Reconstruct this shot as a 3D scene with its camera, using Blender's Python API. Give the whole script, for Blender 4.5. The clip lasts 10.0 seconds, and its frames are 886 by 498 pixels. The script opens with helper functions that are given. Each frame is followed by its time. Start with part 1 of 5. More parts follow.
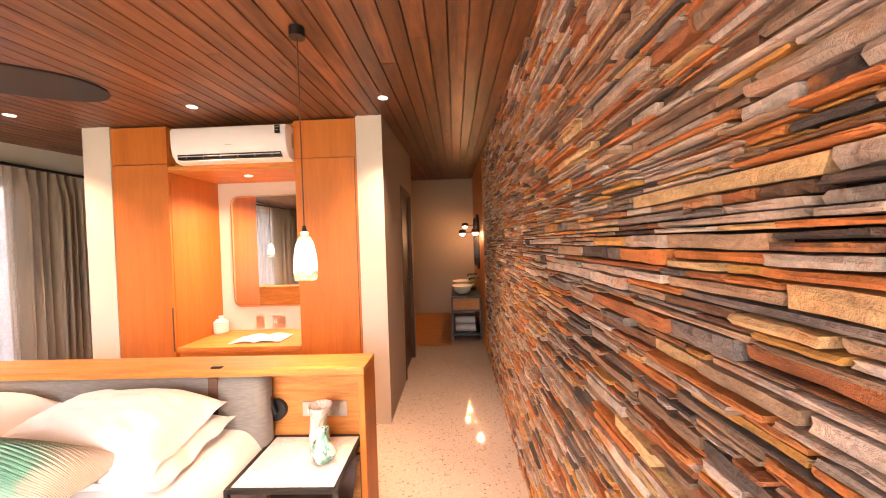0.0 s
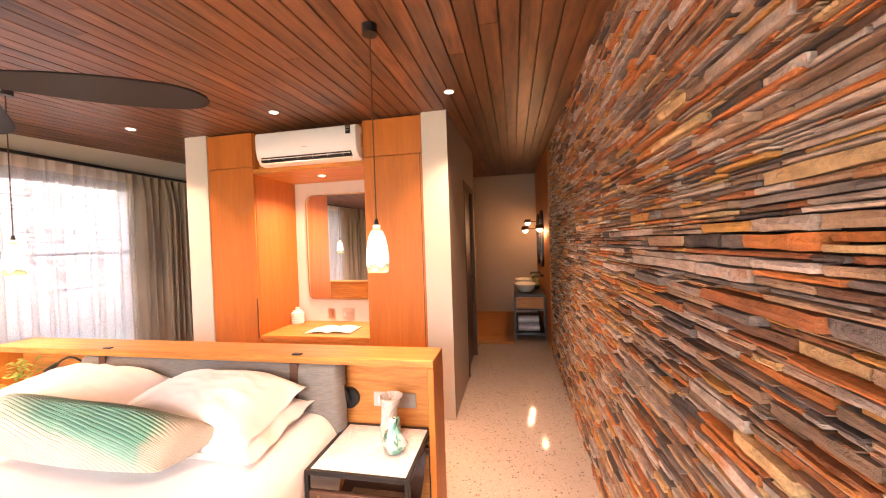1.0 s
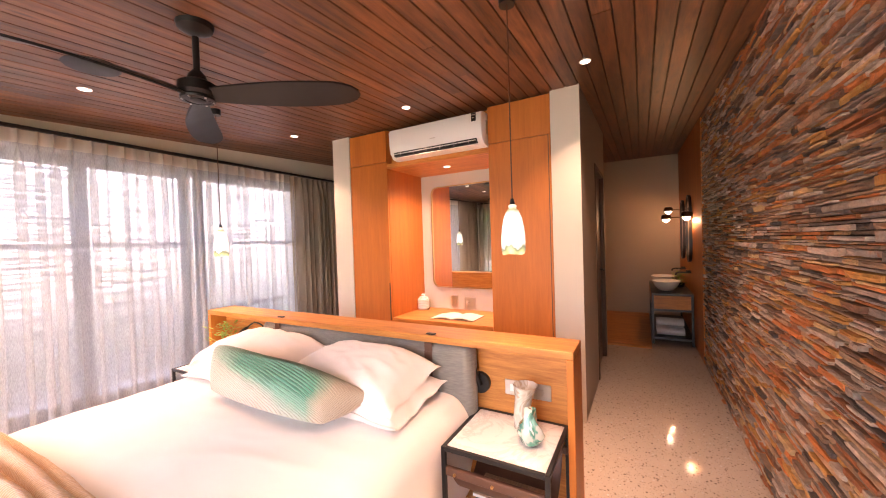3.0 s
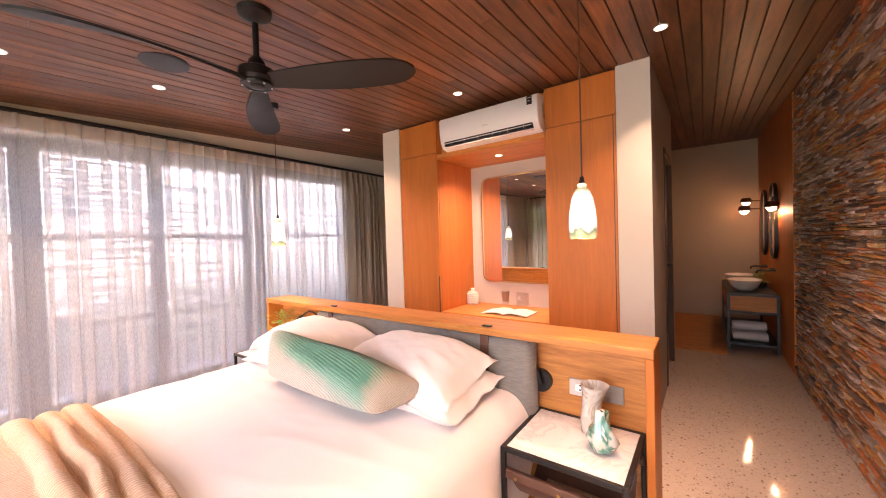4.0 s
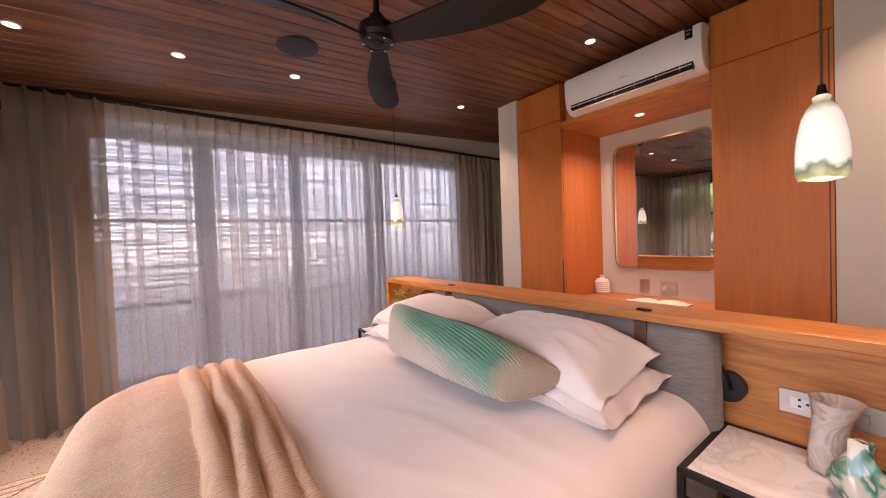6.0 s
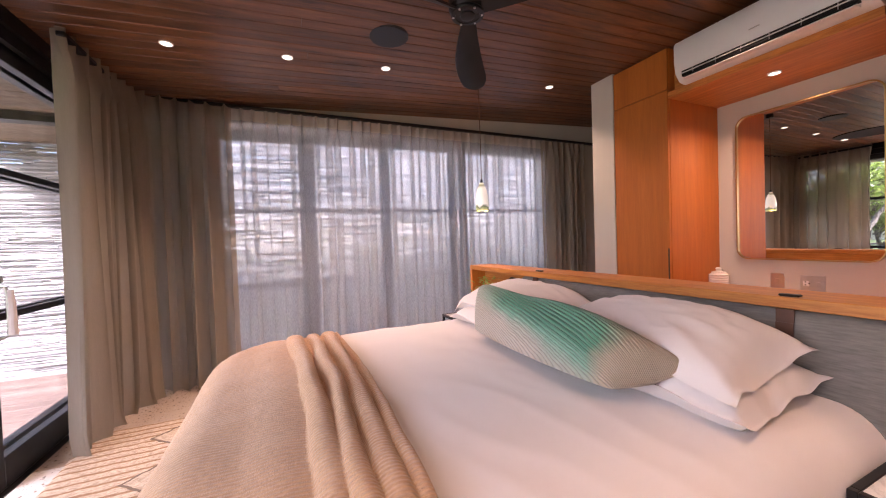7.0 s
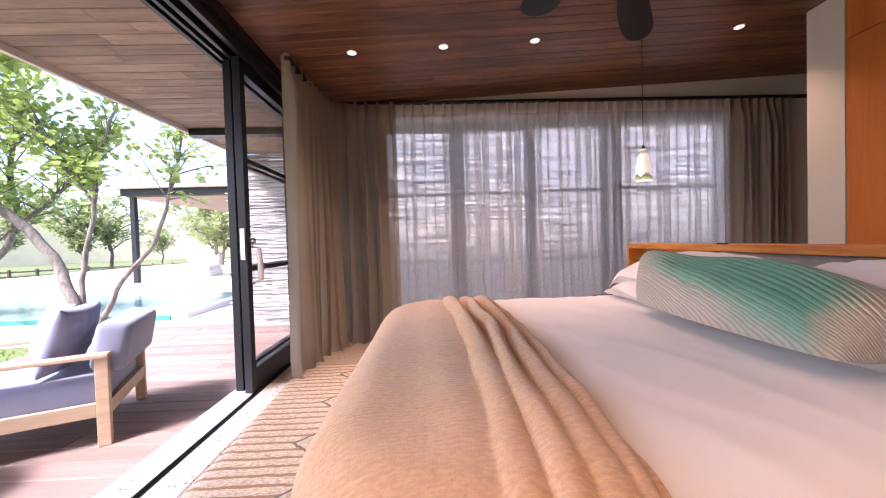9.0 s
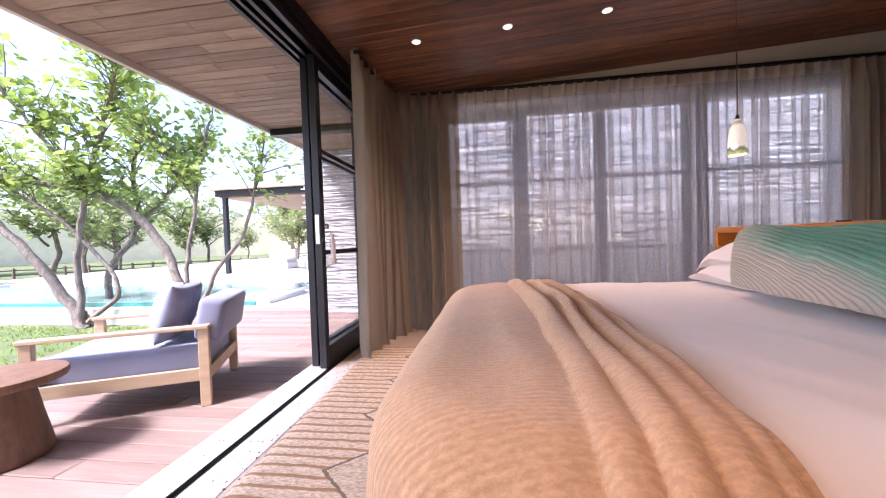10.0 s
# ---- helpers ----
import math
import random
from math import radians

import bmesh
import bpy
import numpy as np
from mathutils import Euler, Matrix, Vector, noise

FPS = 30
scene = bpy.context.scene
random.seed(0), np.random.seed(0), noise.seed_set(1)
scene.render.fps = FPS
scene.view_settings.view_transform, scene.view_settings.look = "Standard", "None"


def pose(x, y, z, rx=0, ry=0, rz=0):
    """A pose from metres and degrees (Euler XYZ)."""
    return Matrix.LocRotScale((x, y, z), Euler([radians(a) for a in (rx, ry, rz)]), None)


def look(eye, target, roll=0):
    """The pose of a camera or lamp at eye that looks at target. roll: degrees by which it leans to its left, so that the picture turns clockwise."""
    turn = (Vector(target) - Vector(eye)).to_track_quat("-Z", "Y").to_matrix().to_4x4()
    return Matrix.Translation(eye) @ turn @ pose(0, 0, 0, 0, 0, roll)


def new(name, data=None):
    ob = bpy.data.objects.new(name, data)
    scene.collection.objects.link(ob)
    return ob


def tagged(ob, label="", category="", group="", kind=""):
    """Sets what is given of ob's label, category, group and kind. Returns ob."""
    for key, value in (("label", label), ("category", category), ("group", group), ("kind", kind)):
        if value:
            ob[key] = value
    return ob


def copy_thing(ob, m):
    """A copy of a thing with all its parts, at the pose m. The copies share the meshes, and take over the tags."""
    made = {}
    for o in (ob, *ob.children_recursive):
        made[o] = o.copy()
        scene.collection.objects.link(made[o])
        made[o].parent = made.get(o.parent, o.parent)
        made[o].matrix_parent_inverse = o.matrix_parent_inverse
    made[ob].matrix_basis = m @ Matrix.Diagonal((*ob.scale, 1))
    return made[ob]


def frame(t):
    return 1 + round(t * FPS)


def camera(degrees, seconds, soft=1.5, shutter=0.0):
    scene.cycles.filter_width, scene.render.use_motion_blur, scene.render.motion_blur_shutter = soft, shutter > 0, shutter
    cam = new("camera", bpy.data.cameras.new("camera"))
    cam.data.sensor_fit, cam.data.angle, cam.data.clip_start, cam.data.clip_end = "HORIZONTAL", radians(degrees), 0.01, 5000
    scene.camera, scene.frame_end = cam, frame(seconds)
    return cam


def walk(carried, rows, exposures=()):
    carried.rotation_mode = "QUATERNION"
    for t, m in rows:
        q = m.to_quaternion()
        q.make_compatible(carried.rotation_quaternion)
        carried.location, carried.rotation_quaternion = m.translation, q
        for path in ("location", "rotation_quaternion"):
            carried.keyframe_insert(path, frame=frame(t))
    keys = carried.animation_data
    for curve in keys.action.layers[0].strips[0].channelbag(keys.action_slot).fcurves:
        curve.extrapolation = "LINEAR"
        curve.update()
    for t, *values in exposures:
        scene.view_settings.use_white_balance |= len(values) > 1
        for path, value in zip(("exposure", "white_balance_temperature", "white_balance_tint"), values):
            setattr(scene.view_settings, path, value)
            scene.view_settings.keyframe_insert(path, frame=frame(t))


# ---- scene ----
cam = camera(102.3, 10.0, soft=1.1)
PATH = [
    (0, (0.635, 0.818, 1.446), (0.564, 2.816, 1.408), -1.8),
    (0.5, (0.603, 0.843, 1.433), (0.379, 2.83, 1.395), -1.8),
    (1, (0.576, 0.854, 1.423), (0.183, 2.814, 1.387), -1.9),
    (1.5, (0.553, 0.853, 1.415), (-0.023, 2.768, 1.378), -1.9),
    (2, (0.532, 0.858, 1.404), (-0.208, 2.715, 1.367), -1.9),
    (2.5, (0.497, 0.864, 1.387), (-0.371, 2.665, 1.349), -1.9),
    (4, (0.35, 0.937, 1.302), (-0.833, 2.549, 1.264), -1.7),
    (4.5, (0.288, 0.961, 1.277), (-1.009, 2.483, 1.238), -1.7),
    (5, (0.226, 0.987, 1.243), (-1.165, 2.423, 1.203), -1.7),
    (6.5, (0.088, 1.049, 1.138), (-1.633, 2.066, 1.091), -2.1),
    (7, (0.064, 1.028, 1.091), (-1.765, 1.836, 1.046), -1.9),
    (7.5, (0.053, 1.023, 1.05), (-1.856, 1.617, 1.002), -1.9),
    (8, (0.049, 1.021, 1.007), (-1.91, 1.423, 0.963), -1.9),
    (8.5, (0.057, 0.997, 0.972), (-1.928, 1.237, 0.929), -1.8),
    (9, (0.078, 0.966, 0.944), (-1.92, 1.027, 0.898), -1.7),
    (9.5, (0.092, 0.947, 0.902), (-1.904, 0.831, 0.857), -1.8),
    (10, (0.069, 0.936, 0.862), (-1.912, 0.665, 0.81), -1.9),
]
walk(cam, [(t, look(eye, target, roll)) for t, eye, target, roll in PATH],
     exposures=[(0, 3.80, 6800, 22), (2.5, 3.27, 6500, 25), (5, 2.75, 6100, 25), (6.5, 2.05, 5850, 25), (8, 2.15, 5850, 25), (10, 1.82, 5650, 25)])
# ---- world, sun, lamps ----
world = bpy.data.worlds.new("sky")
scene.world = world
world.use_nodes = True
wn = world.node_tree.nodes
sky = wn.new("ShaderNodeTexSky")
sky.sky_type, sky.sun_disc = "NISHITA", False
sky.sun_elevation, sky.sun_rotation = radians(51), radians(139)
sky.air_density, sky.dust_density = 1.0, 3.0
world.node_tree.links.new(sky.outputs[0], wn["Background"].inputs[0])
wn["Background"].inputs[1].default_value = 0.15

sun_data = bpy.data.lights.new("sun", "SUN")
sun_data.energy, sun_data.angle, sun_data.color = 3.6, radians(12), (1.0, 0.95, 0.88)
sun = new("sun", sun_data)
sun.matrix_world = look((0, -16, 26), (-14, 0, 0))

# skylight that enters through the wide open sliding doors
door_sky = bpy.data.lights.new("door_skylight", "AREA")
door_sky.shape, door_sky.size, door_sky.size_y, door_sky.energy, door_sky.color = "RECTANGLE", 2.7, 2.0, 5.0, (1.0, 0.91, 0.83)
door_sky.spread = radians(130)
new("door_skylight", door_sky).matrix_world = pose(-0.65, -0.34, 1.08, 62, 0, 0)

WARM = (1.0, 0.64, 0.40)


def ceil_z(y):
    """Height of the sloping ceiling."""
    return 2.448 + 0.053 * (y - 3.27)


def spot(x, y, z, watts, cone=70, color=WARM):
    d = bpy.data.lights.new("downlight_lamp", "AREA")
    d.shape, d.size, d.energy, d.spread, d.color = "DISK", 0.05, watts, radians(cone), color
    new("downlight_lamp", d).matrix_world = pose(x, y, z)


def bulb(x, y, z, watts, size=0.03, color=WARM):
    d = bpy.data.lights.new("bulb", "POINT")
    d.energy, d.shadow_soft_size, d.color = watts, size, color
    new("bulb", d).matrix_world = pose(x, y, z)


DOWNLIGHTS = [(0.17, 3.26), (-1.17, 3.26), (-2.5, 3.26), (-2.5, 1.75), (-2.5, 1.09), (-2.5, 0.44), (0.17, 1.75), (0.17, 1.09), (0.17, 0.44)]
for dx, dy in DOWNLIGHTS:
    spot(dx, dy, ceil_z(dy) - 0.0052, (0.9 if dx > 0 else 0.9 if dy < 1 else 2.3) if dy < 3 else (1.4 if dx > 0 else 1.3), 95 if dy > 3 else 70 if dx > 0 or dy < 1 else 100)
spot(-1.16, 3.9, 2.079, 2.1, cone=140)
bulb(-0.029, 2.37, 1.385, 1.6)
bulb(-2.3, 2.41, 1.395, 2.2)
SCONCES = [(6.18, 0.94, 1.57), (6.80, 0.755, 1.575), (7.45, 0.82, 1.72)]
for sy, hx, hz in SCONCES:
    bulb(hx, sy, hz - 0.045, 0.6, 0.007, (1.0, 0.50, 0.20))

# ---- materials ----


class Nodes:
    """A small writer of node materials."""

    def __init__(self, name):
        self.m = bpy.data.materials.new(name)
        self.m.use_nodes = True
        self.t = self.m.node_tree
        self.b = self.t.nodes["Principled BSDF"]
        self.out = self.t.nodes["Material Output"]
        self.co = None

    def n(self, kind, **inputs):
        node = self.t.nodes.new("ShaderNode" + kind)
        for key, value in inputs.items():
            self.set(node.inputs[key.replace("_", " ")], value)
        return node

    def set(self, socket, value):
        if isinstance(value, bpy.types.NodeSocket):
            self.t.links.new(value, socket)
        else:
            socket.default_value = (*value, 1) if isinstance(value, tuple) and len(value) == 3 and socket.type == "RGBA" else value

    def coords(self, scale=(1, 1, 1), kind="Object", rot=(0, 0, 0)):
        tc = self.n("TexCoord")
        mp = self.n("Mapping", Vector=tc.outputs[kind])
        mp.inputs["Scale"].default_value = scale
        mp.inputs["Rotation"].default_value = [radians(a) for a in rot]
        return mp.outputs[0]

    def noise(self, vec, scale, detail=4.0, rough=0.6, dist=0.0):
        return self.n("TexNoise", Vector=vec, Scale=scale, Detail=detail, Roughness=rough, Distortion=dist).outputs["Fac"]

    def ramp(self, fac, *stops):
        r = self.n("ValToRGB", Fac=fac)
        els = r.color_ramp.elements
        while len(els) < len(stops):
            els.new(0.5)
        for e, (p, c) in zip(els, stops):
            e.position, e.color = p, (*c, 1)
        return r.outputs[0]

    def mix(self, fac, a, b, mode="MIX"):
        x = self.n("Mix")
        x.data_type, x.blend_type = "RGBA", mode
        self.set(x.inputs[0], fac)
        self.set(x.inputs[6], a)
        self.set(x.inputs[7], b)
        return x.outputs[2]

    def math(self, op, a, b=0.0):
        x = self.n("Math")
        x.operation = op
        self.set(x.inputs[0], a)
        self.set(x.inputs[1], b)
        return x.outputs[0]

    def bump(self, height, strength=0.3, dist=0.01):
        self.set(self.b.inputs["Normal"], self.n("Bump", Height=height, Strength=strength, Distance=dist).outputs[0])

    def fin(self, color=None, rough=None, **more):
        if color is not None:
            self.set(self.b.inputs["Base Color"], color)
        if rough is not None:
            self.set(self.b.inputs["Roughness"], rough)
        for key, value in more.items():
            self.set(self.b.inputs[key.replace("_", " ")], value)
        return self.m


def plaster(name, col, rough=0.85):
    k = Nodes(name)
    v = k.coords()
    big, fine = k.noise(v, 1.6, 5), k.noise(v, 60, 4)
    c = k.mix(k.math("MULTIPLY", big, 0.5), tuple(a * 1.06 for a in col), tuple(a * 0.86 for a in col))
    k.bump(k.math("ADD", fine, k.math("MULTIPLY", big, 2.0)), 0.15, 0.004)
    return k.fin(c, rough)


def timber(name, light, dark, along="y", rough=0.45, scale=1.0, islands=False, knots=False, vary=0.35, coat=0.0, lo=0.33, hi=0.68):
    """Wood with grain along an axis; pieces differ by island or by object."""
    k = Nodes(name)
    s = {"x": (0.7, 9, 9), "y": (9, 0.7, 9), "z": (9, 9, 0.7)}[along]
    base = k.coords(tuple(a * scale for a in s))
    rnd = k.n("NewGeometry").outputs["Random Per Island"] if islands else k.n("ObjectInfo").outputs["Random"]
    shift = k.n("CombineXYZ", X=k.math("MULTIPLY", rnd, 37.0), Y=k.math("MULTIPLY", rnd, 61.0), Z=k.math("MULTIPLY", rnd, 23.0)).outputs[0]
    vm = k.n("VectorMath")
    k.set(vm.inputs[0], base)
    k.set(vm.inputs[1], shift)
    v = vm.outputs[0]
    g1 = k.noise(v, 1.3, 6, 0.65, 0.6)
    g2 = k.noise(v, 6.0, 5, 0.7, 0.3)
    g = k.math("ADD", k.math("MULTIPLY", g1, 0.65), k.math("MULTIPLY", g2, 0.4))
    c = k.ramp(g, (lo, dark), (hi, light))
    tone = k.math("ADD", k.math("MULTIPLY", rnd, vary), 1.0 - vary * 0.6)
    c = k.mix(1.0, c, k.n("CombineXYZ", X=tone, Y=tone, Z=tone).outputs[0], "MULTIPLY")
    if knots:
        vo = k.n("TexVoronoi", Vector=k.coords((2.3, 0.55, 2.3)), Scale=3.0)
        kn = k.ramp(vo.outputs["Distance"], (0.03, (1, 1, 1)), (0.11, (0, 0, 0)))
        c = k.mix(k.math("MULTIPLY", kn, 0.7), c, tuple(a * 0.35 for a in dark))
    k.bump(g2, 0.12, 0.003)
    return k.fin(c, k.math("ADD", k.math("MULTIPLY", g2, 0.2), rough - 0.1), Coat_Weight=coat, Coat_Roughness=0.25)


def plain(name, col, rough=0.5, metal=0.0, var=0.12, scale=12.0, bump=0.05):
    k = Nodes(name)
    v = k.coords()
    f = k.noise(v, scale, 5)
    c = k.mix(f, tuple(a * (1 - var) for a in col), tuple(min(1, a * (1 + var)) for a in col))
    if bump:
        k.bump(k.noise(v, scale * 6, 3), bump, 0.002)
    return k.fin(c, k.math("ADD", k.math("MULTIPLY", f, 0.12), rough - 0.06), Metallic=metal)


def cloth(name, col, col2=None, weave=260.0, rough=0.95, bump=0.25, big=5.0, sheen=0.3, stretch=(1, 1, 1)):
    k = Nodes(name)
    v = k.coords(stretch)
    f, w = k.noise(v, big, 5), k.noise(v, weave, 3)
    c = k.mix(f, col, col2 or tuple(a * 0.9 for a in col))
    c = k.mix(k.math("MULTIPLY", w, 0.25), c, tuple(a * 0.6 for a in col))
    k.bump(k.math("ADD", w, k.math("MULTIPLY", f, 1.5)), bump, 0.003)
    return k.fin(c, rough, Sheen_Weight=sheen)


def sheer(name, col, see=0.3, through_light=0.5):
    """Thin linen that lets light through."""
    k = Nodes(name)
    weave = k.noise(k.coords((260, 260, 40)), 1.0, 3)
    slub = k.noise(k.coords((30, 30, 3.0)), 1.0, 4)
    c = k.mix(slub, col, tuple(a * 0.82 for a in col))
    dif, tra, clear = k.n("BsdfDiffuse", Color=c), k.n("BsdfTranslucent", Color=c), k.n("BsdfTransparent")
    a = k.n("MixShader", Fac=through_light)
    k.set(a.inputs[1], dif.outputs[0])
    k.set(a.inputs[2], tra.outputs[0])
    b = k.n("MixShader", Fac=k.math("MULTIPLY", k.math("ADD", weave, 0.5), see))
    k.set(b.inputs[1], a.outputs[0])
    k.set(b.inputs[2], clear.outputs[0])
    k.set(k.out.inputs[0], b.outputs[0])
    return k.m


def pane_glass(name):
    k = Nodes(name)
    clear, gloss = k.n("BsdfTransparent"), k.n("BsdfGlossy", Roughness=0.02)
    lw = k.n("LayerWeight", Blend=0.5).outputs["Facing"]
    b = k.n("MixShader", Fac=k.math("ADD", k.math("MULTIPLY", k.math("POWER", lw, 4.0), 0.35), 0.04))
    k.set(b.inputs[1], clear.outputs[0])
    k.set(b.inputs[2], gloss.outputs[0])
    k.set(k.out.inputs[0], b.outputs[0])
    return k.m


def glow(name, col, strength):
    k = Nodes(name)
    return k.fin(col, 0.4, Emission_Color=col, Emission_Strength=strength)


def terrazzo(name="terrazzo", light=(0.60, 0.50, 0.40), deep=(0.50, 0.405, 0.32), share=0.66):
    k = Nodes(name)
    v = k.coords()
    vo = k.n("TexVoronoi", Vector=v, Scale=55.0)
    vo2 = k.n("TexVoronoi", Vector=v, Scale=130.0)
    cell = k.n("SeparateColor", Color=vo.outputs["Color"])
    chip = k.math("MULTIPLY", k.ramp(vo.outputs["Distance"], (0.28, (1, 1, 1)), (0.36, (0, 0, 0))), k.math("GREATER_THAN", cell.outputs[0], share))
    cell2 = k.n("SeparateColor", Color=vo2.outputs["Color"])
    chip2 = k.math("MULTIPLY", k.ramp(vo2.outputs["Distance"], (0.3, (1, 1, 1)), (0.4, (0, 0, 0))), k.math("GREATER_THAN", cell2.outputs[0], share - 0.05))
    base = k.mix(k.noise(v, 1.4, 5), light, deep)
    tone = k.ramp(cell.outputs[1], (0.0, (0.10, 0.075, 0.06)), (0.4, (0.28, 0.20, 0.14)), (0.7, (0.5, 0.43, 0.36)), (1.0, (0.66, 0.62, 0.56)))
    tone2 = k.ramp(cell2.outputs[1], (0.0, (0.16, 0.12, 0.09)), (1.0, (0.6, 0.54, 0.47)))
    c = k.mix(chip2, base, tone2)
    c = k.mix(chip, c, tone)
    return k.fin(c, k.math("ADD", k.math("MULTIPLY", k.noise(v, 3, 4), 0.05), 0.035), Specular_IOR_Level=0.5)


def stone(name, islands):
    k = Nodes(name)
    rnd = k.n("NewGeometry").outputs["Random Per Island"] if islands else k.n("ObjectInfo").outputs["Random"]
    r2 = k.math("FRACT", k.math("MULTIPLY", rnd, 17.31))
    v = k.coords()
    geo = k.n("NewGeometry").outputs["Position"]
    c = k.ramp(rnd, (0.0, (0.44, 0.36, 0.30)), (0.11, (0.075, 0.06, 0.055)), (0.16, (0.34, 0.115, 0.04)), (0.25, (0.54, 0.44, 0.37)), (0.34, (0.25, 0.16, 0.105)), (0.44, (0.50, 0.25, 0.06)),
               (0.53, (0.29, 0.235, 0.20)), (0.60, (0.15, 0.075, 0.045)), (0.66, (0.50, 0.165, 0.04)), (0.75, (0.40, 0.26, 0.165)), (0.84, (0.16, 0.135, 0.125)), (0.88, (0.56, 0.37, 0.18)), (0.94, (0.40, 0.31, 0.25)))
    c.node.color_ramp.interpolation = "CONSTANT"
    own = k.n("CombineXYZ", X=k.math("MULTIPLY", rnd, 91.0), Y=k.math("MULTIPLY", rnd, 57.0), Z=0.0).outputs[0]
    mv = k.n("VectorMath")
    k.set(mv.inputs[0], geo)
    k.set(mv.inputs[1], own)
    sc = k.n("Mapping", Vector=mv.outputs[0])
    sc.inputs["Scale"].default_value = (1, 0.55, 1)
    vein = k.noise(sc.outputs[0], 24, 5, 0.6, 0.5)
    c = k.mix(1.0, c, k.ramp(vein, (0.28, (0.62, 0.60, 0.58)), (0.52, (1.0, 1.0, 1.0)), (0.74, (1.50, 1.40, 1.30))), "MULTIPLY")
    n1 = k.noise(geo, 22, 6, 0.6)
    n2 = k.noise(geo, 120, 4, 0.7)
    rust = k.ramp(k.noise(mv.outputs[0], 9, 5, 0.65), (0.52, (0, 0, 0)), (0.64, (1, 1, 1)))
    c = k.mix(k.math("MULTIPLY", rust, k.math("MULTIPLY", k.math("POWER", r2, 2.0), 0.9)), c, (0.50, 0.18, 0.04))
    c = k.mix(k.ramp(n1, (0.30, (0.5, 0.5, 0.5)), (0.38, (0, 0, 0))), c, (0.07, 0.05, 0.04))
    c = k.mix(k.ramp(n2, (0.46, (0, 0, 0)), (0.66, (0.30, 0.30, 0.30))), c, (0.16, 0.10, 0.065))
    k.bump(k.math("ADD", n1, k.math("MULTIPLY", n2, 0.35)), 1.0, 0.012)
    return k.fin(c, 0.62)


M_STONE, M_STONE_ISL = stone("ledge_stone", False), stone("ledge_stone_far", True)
M_MORTAR = plain("dark_mortar", (0.022, 0.017, 0.014), 0.95)
M_TERRAZZO = terrazzo()
# Lighter copy of the terrazzo: sunlight on the sill is put into its colour.
M_SILL = terrazzo("sunlit_pale_terrazzo", (0.78, 0.75, 0.72), (0.70, 0.67, 0.64), 0.80)
M_PLASTER = plaster("warm_white_plaster", (0.60, 0.565, 0.49))
M_PLASTER_GREY = plaster("grey_plaster", (0.42, 0.345, 0.27))
M_CEIL = timber("stained_ceiling_boards", (0.25, 0.104, 0.042), (0.036, 0.014, 0.007), "y", 0.46, 1.0, islands=True, knots=True, vary=0.55, coat=0.1, lo=0.37, hi=0.66)
M_SOFFIT = timber("weathered_soffit_boards", (0.36, 0.27, 0.19), (0.15, 0.10, 0.07), "y", 0.7, 1.0, knots=True, vary=0.4)
M_OAK = timber("oak_veneer", (0.58, 0.185, 0.021), (0.41, 0.118, 0.012), "z", 0.5, 1.0, vary=0.12)
M_OAK_X = timber("oak_board", (0.60, 0.245, 0.048), (0.33, 0.10, 0.015), "x", 0.48, 2.6, vary=0.10, lo=0.36, hi=0.62)
M_DARKWOOD = timber("dark_door_wood", (0.12, 0.065, 0.035), (0.05, 0.027, 0.015), "z", 0.5)
M_DECK = timber("weathered_deck_boards", (0.29, 0.20, 0.165), (0.17, 0.11, 0.09), "y", 0.75, 1.0, islands=False, vary=0.3)
M_TEAK = timber("pale_teak", (0.55, 0.40, 0.26), (0.40, 0.27, 0.16), "x", 0.6, 1.5)
M_STUMP = timber("brown_turned_wood", (0.20, 0.105, 0.06), (0.08, 0.04, 0.022), "z", 0.6, 1.2)
M_WHITE = plain("white_plastic", (0.80, 0.80, 0.79), 0.3, 0.0, 0.03, 5, 0.0)
M_BLACK = plain("black_powder_coat", (0.0055, 0.0055, 0.006), 0.42, 0.0, 0.2, 20)
M_BLUEBLACK = plain("blue_black_steel", (0.012, 0.014, 0.020), 0.38, 0.1, 0.2, 20)
M_FAN = plain("matt_black_fan", (0.007, 0.0065, 0.0065), 0.42, 0.0, 0.2, 8)
M_FAN.node_tree.nodes["Principled BSDF"].inputs["Specular IOR Level"].default_value = 0.35
M_STEEL = plain("brushed_steel", (0.55, 0.53, 0.50), 0.32, 1.0, 0.08, 60)
M_BRASS = plain("aged_brass", (0.55, 0.36, 0.14), 0.3, 1.0, 0.15, 20)
M_BRONZE = plain("dark_bronze", (0.10, 0.055, 0.025), 0.35, 0.9, 0.15, 20)
M_LEATHER = plain("brown_leather", (0.10, 0.045, 0.025), 0.5, 0.0, 0.3, 18, 0.2)
M_MIRROR = Nodes("mirror_silver").fin((0.86, 0.86, 0.85), 0.0, Metallic=1.0)
M_GLASS = pane_glass("window_glass")
M_CURTAIN = sheer("linen_sheer", (0.86, 0.85, 0.83), 0.50, 0.72)
# Same cloth as the sheers where gathered; darker colour carries its shade.
M_DRAPE = sheer("gathered_shaded_linen", (0.42, 0.365, 0.29), 0.12, 0.22)
M_TAPE = sheer("linen_heading", (0.64, 0.59, 0.51), 0.05, 0.35)
M_LINEN = cloth("white_cotton", (0.82, 0.75, 0.71), (0.78, 0.71, 0.665), 500, big=9, bump=0.22, stretch=(1, 1.6, 1))


